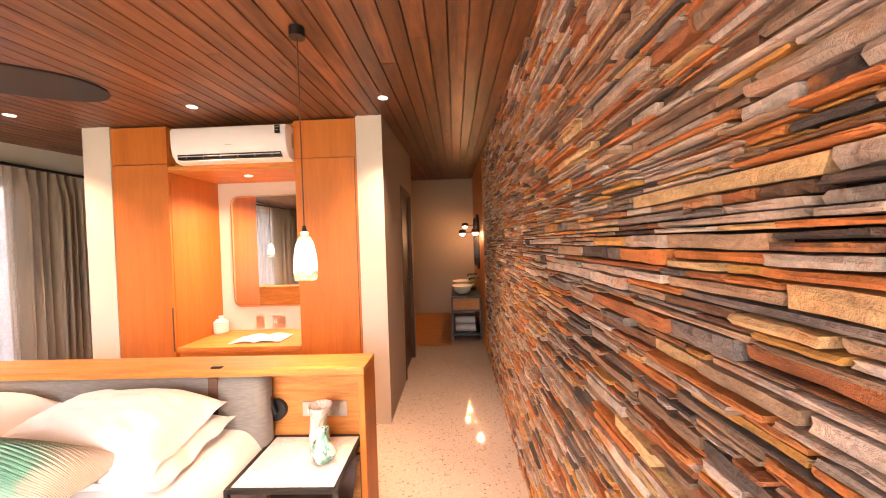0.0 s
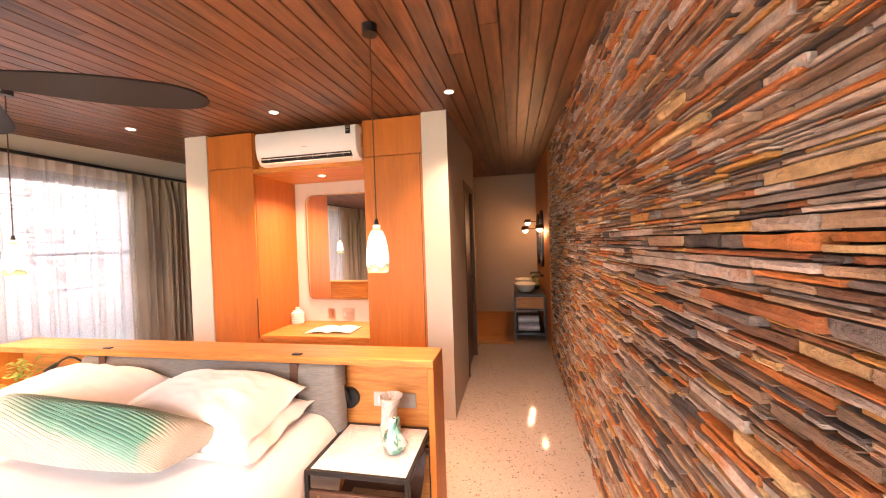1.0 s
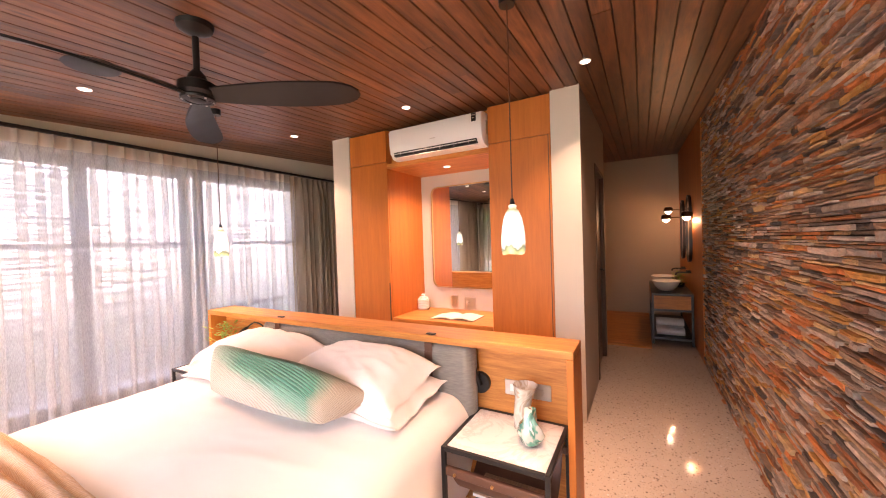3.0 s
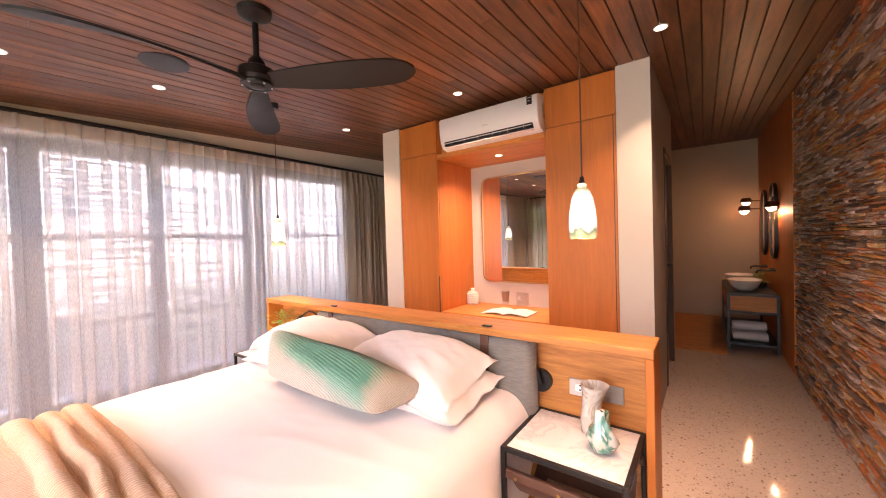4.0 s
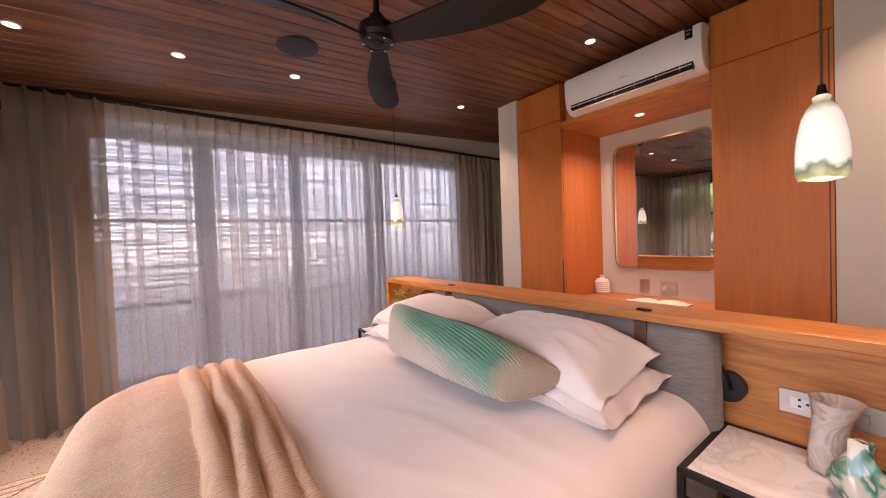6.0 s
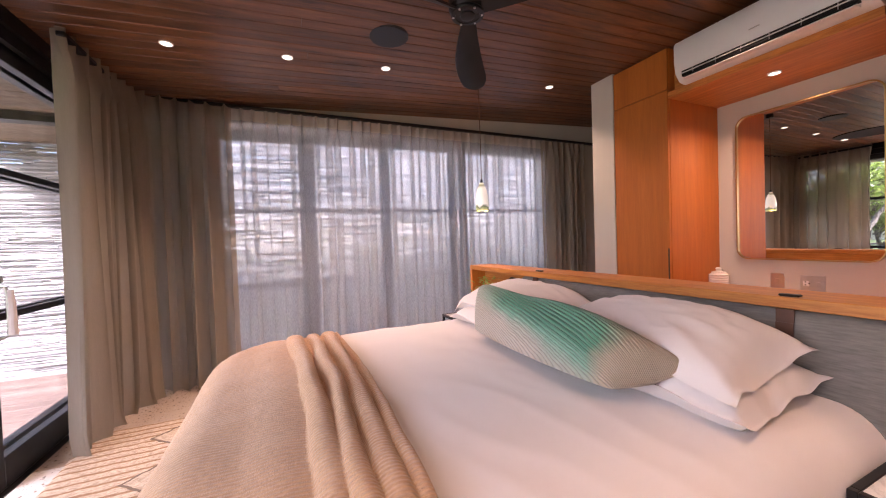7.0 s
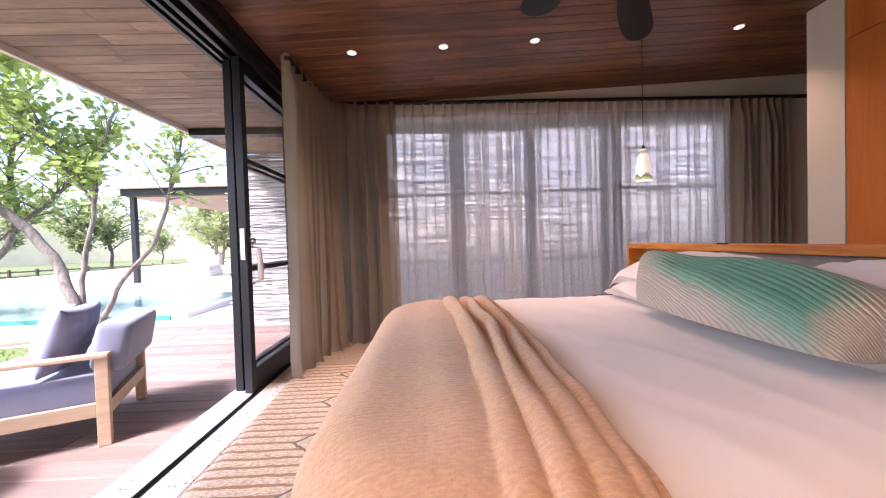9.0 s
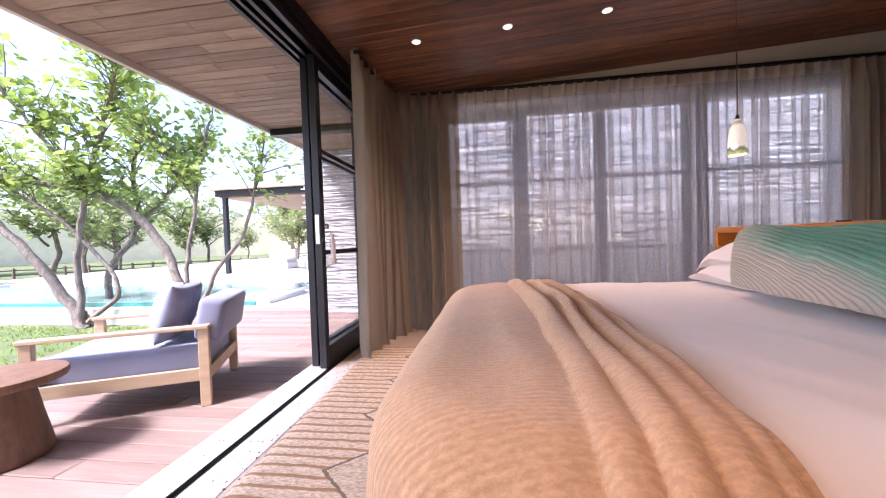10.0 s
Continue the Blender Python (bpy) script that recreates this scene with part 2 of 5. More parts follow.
def knit():
    k = Nodes("beige_knit_throw")
    v = k.coords()
    wave = k.n("TexWave", Vector=v, Scale=25.0, Distortion=0.4, Detail=2.0)
    wave.inputs["Detail Scale"].default_value = 1.5
    wave.bands_direction = "X"
    cross = k.noise(k.coords((60, 420, 60)), 1.0, 3)
    f, w = k.noise(v, 7, 5), k.noise(v, 300, 3)
    c = k.mix(f, (0.66, 0.43, 0.25), (0.54, 0.34, 0.185))
    c = k.mix(k.ramp(k.noise(k.coords((150, 60, 60)), 1.0, 4, 0.7), (0.42, (0.45, 0.45, 0.45)), (0.60, (0, 0, 0))), c, (0.34, 0.21, 0.12))
    c = k.mix(k.math("MULTIPLY", k.math("ADD", k.math("MULTIPLY", wave.outputs["Fac"], 0.5), cross), 0.09), c, (0.30, 0.19, 0.11))
    k.bump(k.math("ADD", k.math("ADD", wave.outputs["Fac"], k.math("MULTIPLY", cross, 0.9)), k.math("MULTIPLY", w, 0.8)), 0.55, 0.003)
    return k.fin(c, 0.95, Sheen_Weight=0.3)


M_THROW = knit()
M_HEADCLOTH = cloth("grey_tweed", (0.31, 0.285, 0.25), (0.085, 0.08, 0.07), 5.0, big=1.0, bump=0.3, stretch=(22, 22, 190))
M_BLUECUSH = cloth("blue_grey_outdoor_cloth", (0.23, 0.24, 0.33), (0.19, 0.20, 0.28), 300, big=7)
M_PALECUSH = cloth("pale_lavender_ribbed_cloth", (0.46, 0.46, 0.53), (0.36, 0.36, 0.44), 40, big=6, bump=0.5, stretch=(1, 6, 1))
M_DOWN = glow("downlight_lens", (1.0, 0.86, 0.66), 0.9)
M_PAPER = plain("paper", (0.78, 0.74, 0.68), 0.8, 0, 0.05)
M_CERAMIC = plain("white_ceramic", (0.80, 0.77, 0.72), 0.2, 0, 0.03, 6, 0)

# ---- mesh helpers ----


def box(bm, x0, x1, y0, y1, z0, z1, bev=0.0, seg=1):
    r = bmesh.ops.create_cube(bm, size=1)
    bmesh.ops.transform(bm, verts=r["verts"], matrix=Matrix.Translation(((x0 + x1) / 2, (y0 + y1) / 2, (z0 + z1) / 2)) @ Matrix.Diagonal((x1 - x0, y1 - y0, z1 - z0, 1)))
    if bev:
        es = list({e for v in r["verts"] for e in v.link_edges})
        bmesh.ops.bevel(bm, geom=es, offset=bev, segments=seg, affect="EDGES", profile=0.5)
    return bm


def boxes(*rows, bev=0.0, seg=1):
    bm = bmesh.new()
    for row in rows:
        box(bm, *row, bev=bev, seg=seg)
    return bm


def tube(bm, pts, radii, n=10, caps=True):
    """A round bar along points; radii one number or one a point."""
    pts = [Vector(p) for p in pts]
    if not isinstance(radii, (list, tuple)):
        radii = [radii] * len(pts)
    rings, side = [], None
    for i, p in enumerate(pts):
        d = (pts[min(i + 1, len(pts) - 1)] - pts[max(i - 1, 0)]).normalized()
        ref = side if side is not None else (Vector((0, 0, 1)) if abs(d.z) < 0.9 else Vector((1, 0, 0)))
        a = (ref - d * ref.dot(d)).normalized()
        side, b = a, d.cross(a)
        rings.append([bm.verts.new(p + radii[i] * (math.cos(2 * math.pi * j / n) * a + math.sin(2 * math.pi * j / n) * b)) for j in range(n)])
    for r0, r1 in zip(rings, rings[1:]):
        for j in range(n):
            bm.faces.new((r0[j], r0[(j + 1) % n], r1[(j + 1) % n], r1[j]))
    if caps:
        bm.faces.new(rings[0][::-1])
        bm.faces.new(rings[-1])
    return bm


def lathe(bm, profile, n=24, at=(0, 0, 0), sx=1.0, sy=1.0):
    """A turned body from (radius, height) pairs."""
    rings = [[bm.verts.new((at[0] + sx * r * math.cos(2 * math.pi * j / n), at[1] + sy * r * math.sin(2 * math.pi * j / n), at[2] + z)) for j in range(n)] for r, z in profile]
    for r0, r1 in zip(rings, rings[1:]):
        for j in range(n):
            bm.faces.new((r0[j], r0[(j + 1) % n], r1[(j + 1) % n], r1[j]))
    bm.faces.new(rings[0][::-1])
    bm.faces.new(rings[-1])
    return bm


def grid(bm, nu, nv, f, closed=False):
    """A sheet through f(u, v), u and v from 0 to 1."""
    vs = [[bm.verts.new(f(i / nu, j / nv)) for j in range(nv + 1)] for i in range(nu + 1)]
    for i in range(nu):
        for j in range(nv):
            bm.faces.new((vs[i][j], vs[i + 1][j], vs[i + 1][j + 1], vs[i][j + 1]))
    return bm


def thicken(bm, t):
    bmesh.ops.recalc_face_normals(bm, faces=bm.faces)
    bmesh.ops.solidify(bm, geom=list(bm.faces), thickness=t)
    return bm


def mesh_of(name, bm, material, smooth=35):
    me = bpy.data.meshes.new(name)
    bmesh.ops.recalc_face_normals(bm, faces=bm.faces)
    bm.to_mesh(me)
    bm.free()
    me.materials.append(material)
    if smooth:
        me.polygons.foreach_set("use_smooth", [True] * len(me.polygons))
        me.set_sharp_from_angle(angle=radians(smooth))
    return me


def solid(name, bm, material, label="", category="", group="", kind="", smooth=35):
    """One top-level mesh."""
    return tagged(new(name, mesh_of(name, bm, material, smooth)), label, category, group, kind)


def thing(name, label, category, at=(0, 0, 0), rz=0.0, group="", kind=""):
    """An Empty at the base of a thing with parts."""
    ob = new(name)
    ob.empty_display_size = 0.1
    ob.matrix_world = pose(*at, 0, 0, rz)
    return tagged(ob, label, category, group, kind)


def part(name, bm, material, parent, label="", smooth=35, world=True):
    """One mesh under a thing or a part; world: its places are in the room, not from the thing's base."""
    me = mesh_of(name, bm, material, smooth)
    root = parent.parent or parent
    if world:
        me.transform(root.matrix_basis.inverted())
    ob = new(name, me)
    ob.parent = parent
    return tagged(ob, label)


def room(name, rows, material, label, category, bev=0.0):
    return solid(name, boxes(*rows, bev=bev), material, label, category, kind="structure")

# ---- structure ----
room("floor", [(-3.75, 1.2, -0.17, 8.1, -0.15, 0)], M_TERRAZZO, "polished terrazzo floor with brown and grey chips", "floor")
room("door_sill", [(-3.75, 1.2, -0.21, -0.17, -0.15, -0.025), (-3.75, 1.2, -0.36, -0.21, -0.15, 0.002), (-2.38, 0.98, -0.1695, -0.03, -0.02, 0.003)], M_SILL, "terrazzo sill with sunlight painted in as paleness, and sunken door track", "door sill")


def ceiling():
    """Grooved boards along y under a dark backing, all in one mesh."""
    bm = bmesh.new()
    w, x = 0.0923, -3.8016
    while x < 1.2:
        y = -0.5
        cuts = [y, *sorted(random.uniform(0.6, 7.4) for _ in range(random.choice((1, 2)))), 8.1]
        for a, b in zip(cuts, cuts[1:]):
            if b - a < 0.3:
                continue
            x0, x1, drop = x + 0.0022, x + w - 0.0022, random.uniform(0, 0.0015)
            vs = []
            for yy in (a + 0.001, b - 0.001):
                z = ceil_z(yy) - drop
                vs.append([bm.verts.new(p) for p in ((x0, yy, z + 0.014), (x0, yy, z + 0.004), (x0 + 0.003, yy, z), (x1 - 0.003, yy, z), (x1, yy, z + 0.004), (x1, yy, z + 0.014))])
            for i in range(5):
                bm.faces.new((vs[0][i], vs[0][i + 1], vs[1][i + 1], vs[1][i]))
            bm.faces.new(vs[0])
            bm.faces.new(vs[1][::-1])
        x += w
    ob = solid("ceiling", bm, M_CEIL, "sloping ceiling of brown-stained grooved timber boards", "ceiling", kind="structure", smooth=0)
    return ob


ceiling()
bm = bmesh.new()
for s, (za, zb) in ((0, (0.012, 0.2)),):
    vs = [bm.verts.new((x, y, ceil_z(y) + dz)) for x in (-3.95, 1.4) for y in (-0.5, 8.3) for dz in (za, zb)]
    for f in ((0, 1, 3, 2), (4, 6, 7, 5), (0, 4, 5, 1), (2, 3, 7, 6), (0, 2, 6, 4), (1, 5, 7, 3)):
        bm.faces.new([vs[i] for i in f])
solid("roof_deck", bm, M_BLACK, "dark roof deck above the ceiling boards", "roof", kind="structure", smooth=0)

STONE_X, STONE_END = 1.01, 5.43
room("wall_east", [(STONE_X + 0.035, 1.3, -0.4, STONE_END, -0.1, 2.75)], M_MORTAR, "dry-stacked slate ledgestone feature wall in rust, grey and brown", "stone wall")
stone_wall = bpy.data.objects["wall_east"]
room("wall_bath_east", [(1.0, 1.3, STONE_END, 8.1, -0.1, 2.9)], M_OAK, "warm oak panelled wall in the bathroom", "wall")
room("wall_north", [(-1.5, 1.3, 7.95, 8.15, -0.1, 2.9)], M_PLASTER_GREY, "grey-beige plastered bathroom wall", "wall")
room("wall_bath_west", [(-1.5, -1.3, 5.43, 7.95, -0.1, 2.9)], M_PLASTER_GREY, "grey-beige plastered bathroom side wall", "wall")
room("wall_bath_south", [(-1.5, -0.1, 5.43, 5.5, -0.1, 2.9)], M_PLASTER_GREY, "grey-beige plastered bathroom partition", "wall")
room("wall_corridor", [(-0.06, 0.075, 3.645, 4.53, 0, 2.75), (-0.06, 0.075, 4.53, 5.33, 2.06, 2.75), (-0.06, 0.075, 5.33, 5.5, 0, 2.75)], M_PLASTER_GREY, "plastered corridor wall with a doorway", "wall")
room("pillar_east", [(-0.13, -0.06, 3.64, 4.5, 0, 2.75), (-0.06, 0.0775, 3.64, 3.645, 0, 2.75)], M_PLASTER, "white-plastered pillar end beside the wardrobe", "pillar")
room("pillar_west", [(-2.38, -2.15, 3.64, 4.5, 0, 2.75)], M_PLASTER, "white-plastered pillar end beside the wardrobe", "pillar")
room("wall_wardrobe_back", [(-2.15, -0.13, 4.5, 4.62, 0, 2.75)], M_PLASTER, "plastered wall behind the wardrobe", "wall")
room("wall_west", [(-3.95, -3.75, -0.45, 0.42, -0.1, 2.75), (-3.95, -3.75, 4.2, 5.5, -0.1, 2.75), (-3.95, -3.46, 0.42, 4.2, 2.17, 2.75), (-3.75, -3.46, 4.2, 5.5, -0.1, 2.75), (-3.75, -3.46, -0.14, 0.42, 2.17, 2.75)], M_PLASTER, "plastered window wall", "wall")
room("wall_passage_end", [(-3.5, -2.15, 5.1, 5.25, -0.1, 2.75)], M_PLASTER, "plastered wall at the end of the passage", "wall")
room("wall_south_lintel", [(-3.75, 1.3, -0.42, -0.14, 2.19, 2.5)], M_BLACK, "dark lintel above the sliding doors", "lintel")
room("wall_south_return", [(1.0, 1.3, -0.8, -0.4, -0.1, 2.5)], M_PLASTER, "plastered return wall beside the sliding doors", "wall")

# dark corridor door
d = thing("door_1", "dark brown wooden corridor door, closed", "door", (0.03, 4.93, 0), kind="structure")
part("leaf", boxes((0.0, 0.04, 4.57, 5.29, 0.005, 2.02), bev=0.003), M_DARKWOOD, d)
part("door_frame", boxes((-0.06, 0.083, 4.53, 4.57, 0, 2.06), (-0.06, 0.083, 5.29, 5.33, 0, 2.06), (-0.06, 0.083, 4.57, 5.29, 2.02, 2.06), bev=0.003), M_DARKWOOD, d)
part("door_handle", tube(tube(bmesh.new(), [(0.04, 5.22, 1.0), (0.085, 5.22, 1.0)], 0.01), [(0.085, 5.22, 1.0), (0.085, 5.11, 1.0)], 0.009), M_BLACK, d, "black lever handle")

# ---- exterior ground ----
solid("ground", grid(bmesh.new(), 60, 60, lambda u, v: (-120 + 200 * u, -140 + 200 * v, -0.5)), plain("lawn_soil", (0.10, 0.13, 0.04), 0.95, 0, 0.5, 2.0, 0.3), "green lawn with bare earth", "lawn", kind="structure")

# ---- bed ----
BX0, BX1, BY0, BTOP, RC, RE = -2.02, -0.30, 0.71, 0.60, 0.34, 0.12


def spread(px, py, out=0.0, low=0.14, flare=0.10, wob=0.014):
    """A cloth over the bed. px and py run along the cloth; past the mattress it bends over the edge and hangs."""
    x0, x1, y0 = BX0 + RC, BX1 - RC, BY0 + RC
    cx, cy = min(max(px, x0), x1), max(py, y0)
    sx, sy = px - cx, py - cy
    s, dist = max(abs(sx), abs(sy)), math.hypot(sx, sy)
    top = BTOP + out + 0.010 * noise.noise((px * 2.2, py * 2.2, 3.0)) + 0.004 * noise.noise((px * 8, py * 6, 1.0)) + (0.0045 * (1 - abs(noise.noise((px * 2.3 + 0.8 * py, py * 7 - px * 2, 6.0)))) ** 4 if out == 0 else 0.0)
    if s < 1e-6:
        return Vector((px, py, top))
    ux, uy = sx / dist, sy / dist
    flat, arc, hang = RC - RE, RE * math.pi / 2, BTOP - low - RE
    s = min(s, flat + arc + hang)
    if s < flat:
        h, d = s, 0.0
    elif s < flat + arc:
        a = (s - flat) / RE
        h, d = flat + RE * math.sin(a), RE * (1 - math.cos(a))
    else:
        e = s - flat - arc
        ripple = wob * math.sin(11 * (px - 1.3 * py) + 2.5 * noise.noise((px * 3, py * 3, 0))) * min(1, e / 0.15)
        h, d = RC + flare * (1.0 if abs(uy) > 0.5 else 0.35) * e + ripple, RE + e
    h += out * min(1.0, d / RE)
    return Vector((cx + ux * h, cy + uy * h, top - d))


L_HANG = RC - RE + RE * math.pi / 2 + BTOP - 0.14 - RE
bed = thing("bed", "king-size bed made up with white cotton bedding", "bed", (-1.135, 1.5, 0))
part("base", boxes((BX0 + 0.1, BX1 - 0.1, BY0 + 0.12, 2.42, 0.0, 0.3), bev=0.02), M_HEADCLOTH, bed, "grey upholstered bed base")
part("mattress", boxes((BX0 + 0.10, BX1 - 0.10, BY0 + 0.12, 2.42, 0.3, 0.54), bev=0.08, seg=4), M_LINEN, bed)
X0, X1 = BX0 + RC - L_HANG, BX1 - RC + L_HANG
part("duvet", grid(bmesh.new(), 110, 90, lambda u, v: spread(X0 + (X1 - X0) * u, BY0 + 0.06 + (2.38 - BY0) * v, flare=0.12, wob=0.022)), M_LINEN, bed, "smooth white cotton duvet cover", smooth=80)


def throw_at(u, v):
    px = X0 + 0.03 + (X1 - X0 - 0.06) * u
    y1 = 1.275 + 0.012 * math.sin(px * 4)
    py = BY0 + RC - L_HANG + (y1 - BY0 - RC + L_HANG) * v
    p = spread(px, py, 0.018, 0.10, 0.14, 0.008)
    lift = 0.0
    for c, w, a, k in ((0.970, 0.090, 0.014, 0.5), (1.065, 0.040, 0.058, 0.2), (1.130, 0.036, 0.060, -0.1), (1.195, 0.038, 0.052, -0.3), (1.248, 0.022, 0.030, -0.4)):
        c += 0.026 * math.sin(px * 1.7 + 3 * c) + 0.05 * k * (px + 1.1) + 0.016 * noise.noise((px * 4, c * 20, 2.0))
        w *= (0.86 if k < 0.4 else 1.0) + 0.3 * noise.noise((px * 2.6, c * 14, 8.0))
        q = abs((py - c) / w)
        lift = max(lift, 0.80 * a * (0.85 + 0.6 * noise.noise((px * 2.2, c * 9, 5.0))) * ((1 - q * q) ** (1.6 if k > 0.4 else 0.48) if q < 1 else 0.0))
    over = max(0.0, px - (BX1 - RC)) - max(0.0, BX0 + RC - px)
    tip = min(1.0, abs(over) / (RC + 0.1))
    p.z += lift * (1 - tip)
    p.x += lift * tip * (1 if over > 0 else -1)
    p.z += 0.004 * noise.noise((px * 12, py * 9, 7.0)) * (1 if py < 0.95 else 0.4)
    return p


tb = grid(bmesh.new(), 170, 230, throw_at)
thicken(tb, 0.007)
solid("throw_blanket", tb, M_THROW, "beige knitted throw folded across the foot of the bed", "blanket", smooth=80)


def pillow(w, h, t, flange=0.0, n=28, pleat=0.0, seed=0.0, sag=0.06, droop=0.0, curl=0.0):
    """A stuffed cushion about its centre: w across, h high, t thick; pleat: height of its slanting ridges."""
    bm = bmesh.new()
    inner = 1 - flange
    for side in (1, -1):
        def f(a, b, side=side):
            u, v = 2 * a - 1, 2 * b - 1
            k = max(0.0, 1 - (u / inner) ** 2) * max(0.0, 1 - (v / inner) ** 2)
            z = t / 2 * k ** (0.30 if pleat else 0.38) * (1 + 0.12 * noise.noise((u * 1.6 + seed, v * 1.6, side))) + 0.002
            z += 0.008 * noise.noise((u * 5 + seed, v * 4, side * 3)) * min(1, k * 3)
            z += 0.005 * (1 - abs(noise.noise((u * 2.6 + seed, v * 3.4 + u, side * 2)))) ** 6 * min(1, k * 2) * (0 if pleat else 1)
            if max(abs(u), abs(v)) > 0.999:
                z = 0.0
            if pleat:
                z += pleat * math.sin(95 * (0.62 * u + 0.30 * v) + 3 * noise.noise((u * 1.5, v * 1.5, 9))) * min(1, k * 4)
            x = w / 2 * u * (1 - sag * (1 - v * v)) + (0.012 * noise.noise((u * 3, v * 3, seed)) if flange else 0)
            y = h / 2 * v * (1 - sag * (1 - u * u))
            x, y = x * (1 - curl * v ** 4), y * (1 - 2 * curl * u ** 4)
            bend = 0.03 * (abs(u) ** 6 + abs(v) ** 6) * noise.noise((u * 2.2 + seed, v * 2.2, 4.0)) if flange else 0
            return Vector((x, y, side * z + bend - droop * u ** 4))
        grid(bm, n, n if not pleat else n, f)
    bmesh.ops.remove_doubles(bm, verts=bm.verts, dist=0.0008)
    return bm


def place(name, bm, material, label, category, m, group=""):
    ob = solid(name, bm, material, label, category, group, smooth=80)
    ob.matrix_world = m
    return ob


PG = "white pillows on the bed"
for cx, sd in ((-0.785, 1.0), (-1.56, 5.0)):
    place("pillow", pillow(0.76, 0.46, 0.17, 0.05, 44, 0, sd, 0.06, 0.03), M_LINEN, "white cotton pillow lying flat on the bed", "pillow", pose(cx + 0.01, 2.18, 0.67, 4, 0, 3), PG)
    place("pillow", pillow(0.74, 0.43, 0.18, 0.055, 44, 0, sd + 2, 0.06, 0.05), M_LINEN, "white flanged cotton pillow leaning on the headboard", "pillow", pose(cx - 0.01, 2.18, 0.757, 9, 0, 1), PG)


def green_cushion_cloth():
    k = Nodes("green_pleated_velvet")
    tc = k.n("TexCoord")
    sep = k.n("SeparateXYZ", Vector=tc.outputs["UV"])
    v = k.coords()
    su, sv = sep.outputs[0], sep.outputs[1]
    s = k.math("ADD", sv, k.math("MULTIPLY", su, 0.55))
    blotch = k.math("ADD", s, k.math("MULTIPLY", k.math("SUBTRACT", k.noise(v, 7, 4), 0.5), 0.35))
    c = k.ramp(k.math("MULTIPLY", k.math("ADD", k.math("ADD", blotch, k.math("MULTIPLY", su, 0.22)), k.math("MULTIPLY", sv, 1.0)), 0.45), (0.22, (0.60, 0.50, 0.40)), (0.29, (0.46, 0.46, 0.37)), (0.36, (0.19, 0.41, 0.29)), (0.46, (0.045, 0.24, 0.15)), (0.72, (0.10, 0.30, 0.19)), (0.92, (0.30, 0.34, 0.23)))
    tail = k.math("ADD", su, k.math("MULTIPLY", k.math("SUBTRACT", k.noise(v, 9, 3), 0.5), 0.10))
    c = k.mix(k.ramp(tail, (0.90, (0, 0, 0)), (0.97, (1, 1, 1))), c, (0.54, 0.42, 0.30))
    head = k.ramp(k.math("ADD", su, k.math("MULTIPLY", sv, -0.10)), (0.05, (1, 1, 1)), (0.36, (0, 0, 0)))
    c = k.mix(k.math("MULTIPLY", head, 0.85), c, (0.50, 0.46, 0.36))
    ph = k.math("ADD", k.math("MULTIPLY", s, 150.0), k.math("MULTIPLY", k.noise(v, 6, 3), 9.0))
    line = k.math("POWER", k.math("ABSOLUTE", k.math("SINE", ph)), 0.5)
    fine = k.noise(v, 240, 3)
    # Crease shade painted in: colour darkens along the same valleys as the bump.
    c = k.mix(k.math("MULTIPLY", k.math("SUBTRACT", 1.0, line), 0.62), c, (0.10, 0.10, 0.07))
    c = k.mix(k.math("MULTIPLY", fine, 0.22), c, (0.30, 0.25, 0.19))
    k.bump(k.math("ADD", line, k.math("MULTIPLY", fine, 0.2)), 0.7, 0.006)
    return k.fin(c, 0.85, Sheen_Weight=0.3)


def slumped_cushion(name, corners, up, down, material, label, n=130, m=120):
    """A long cushion stretched between four corners (near, far on one end; near, far on the other), plump on top."""
    a0, a1, b0, b1 = [Vector(q) for q in corners]
    axis = ((b0 + b1) - (a0 + a1)).normalized()
    nrm = axis.cross(((a1 + b1) - (a0 + b0)).normalized()).normalized()
    rows, faces, uvs = [], [], []
    for side, t in ((1, up), (-1, down)):
        base = len(rows)
        for i in range(n + 1):
            for j in range(m + 1):
                u, v = i / n, j / m
                p = a0.lerp(b0, u).lerp(a1.lerp(b1, u), v)
                ku, kv = max(0.0, 1 - abs(2 * u - 1) ** 4), max(0.0, 1 - abs(2 * v - 1) ** 1.35)
                k = ku ** 1.1 * kv ** 1.7
                belly = (0.03 if side > 0 else 0.015) * math.sin(math.pi * u) ** 0.5
                p = p + nrm * side * t * k ** 0.36 * (1 + 0.10 * noise.noise((u * 3, v * 2, 4.0 * side)))
                p.y -= belly * (1 - v) * 1.2
                p += nrm * 0.0035 * side * math.sin(150 * (v + 0.55 * u) + 2 * noise.noise((u * 5, v * 2, 1.0))) * min(1, k * 4)
                p.z += 0.012 * max(0.0, 2 * v - 1) * max(0.0, 2 * u - 1)
                rows.append(p)
                uvs.append((u, v))
        for i in range(n):
            for j in range(m):
                q = base + i * (m + 1) + j
                f = (q, q + m + 1, q + m + 2, q + 1)
                faces.append(f if side > 0 else f[::-1])
    me = bpy.data.meshes.new(name)
    me.from_pydata(rows, [], faces)
    layer = me.uv_layers.new(name="cloth")
    for lp in me.loops:
        layer.data[lp.index].uv = uvs[lp.vertex_index]
    me.materials.append(material)
    me.polygons.foreach_set("use_smooth", [True] * len(me.polygons))
    return tagged(new(name, me), label, "cushion")


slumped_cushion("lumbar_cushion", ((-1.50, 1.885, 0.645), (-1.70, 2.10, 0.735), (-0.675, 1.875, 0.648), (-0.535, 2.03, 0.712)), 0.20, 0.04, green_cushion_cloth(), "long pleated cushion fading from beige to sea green")

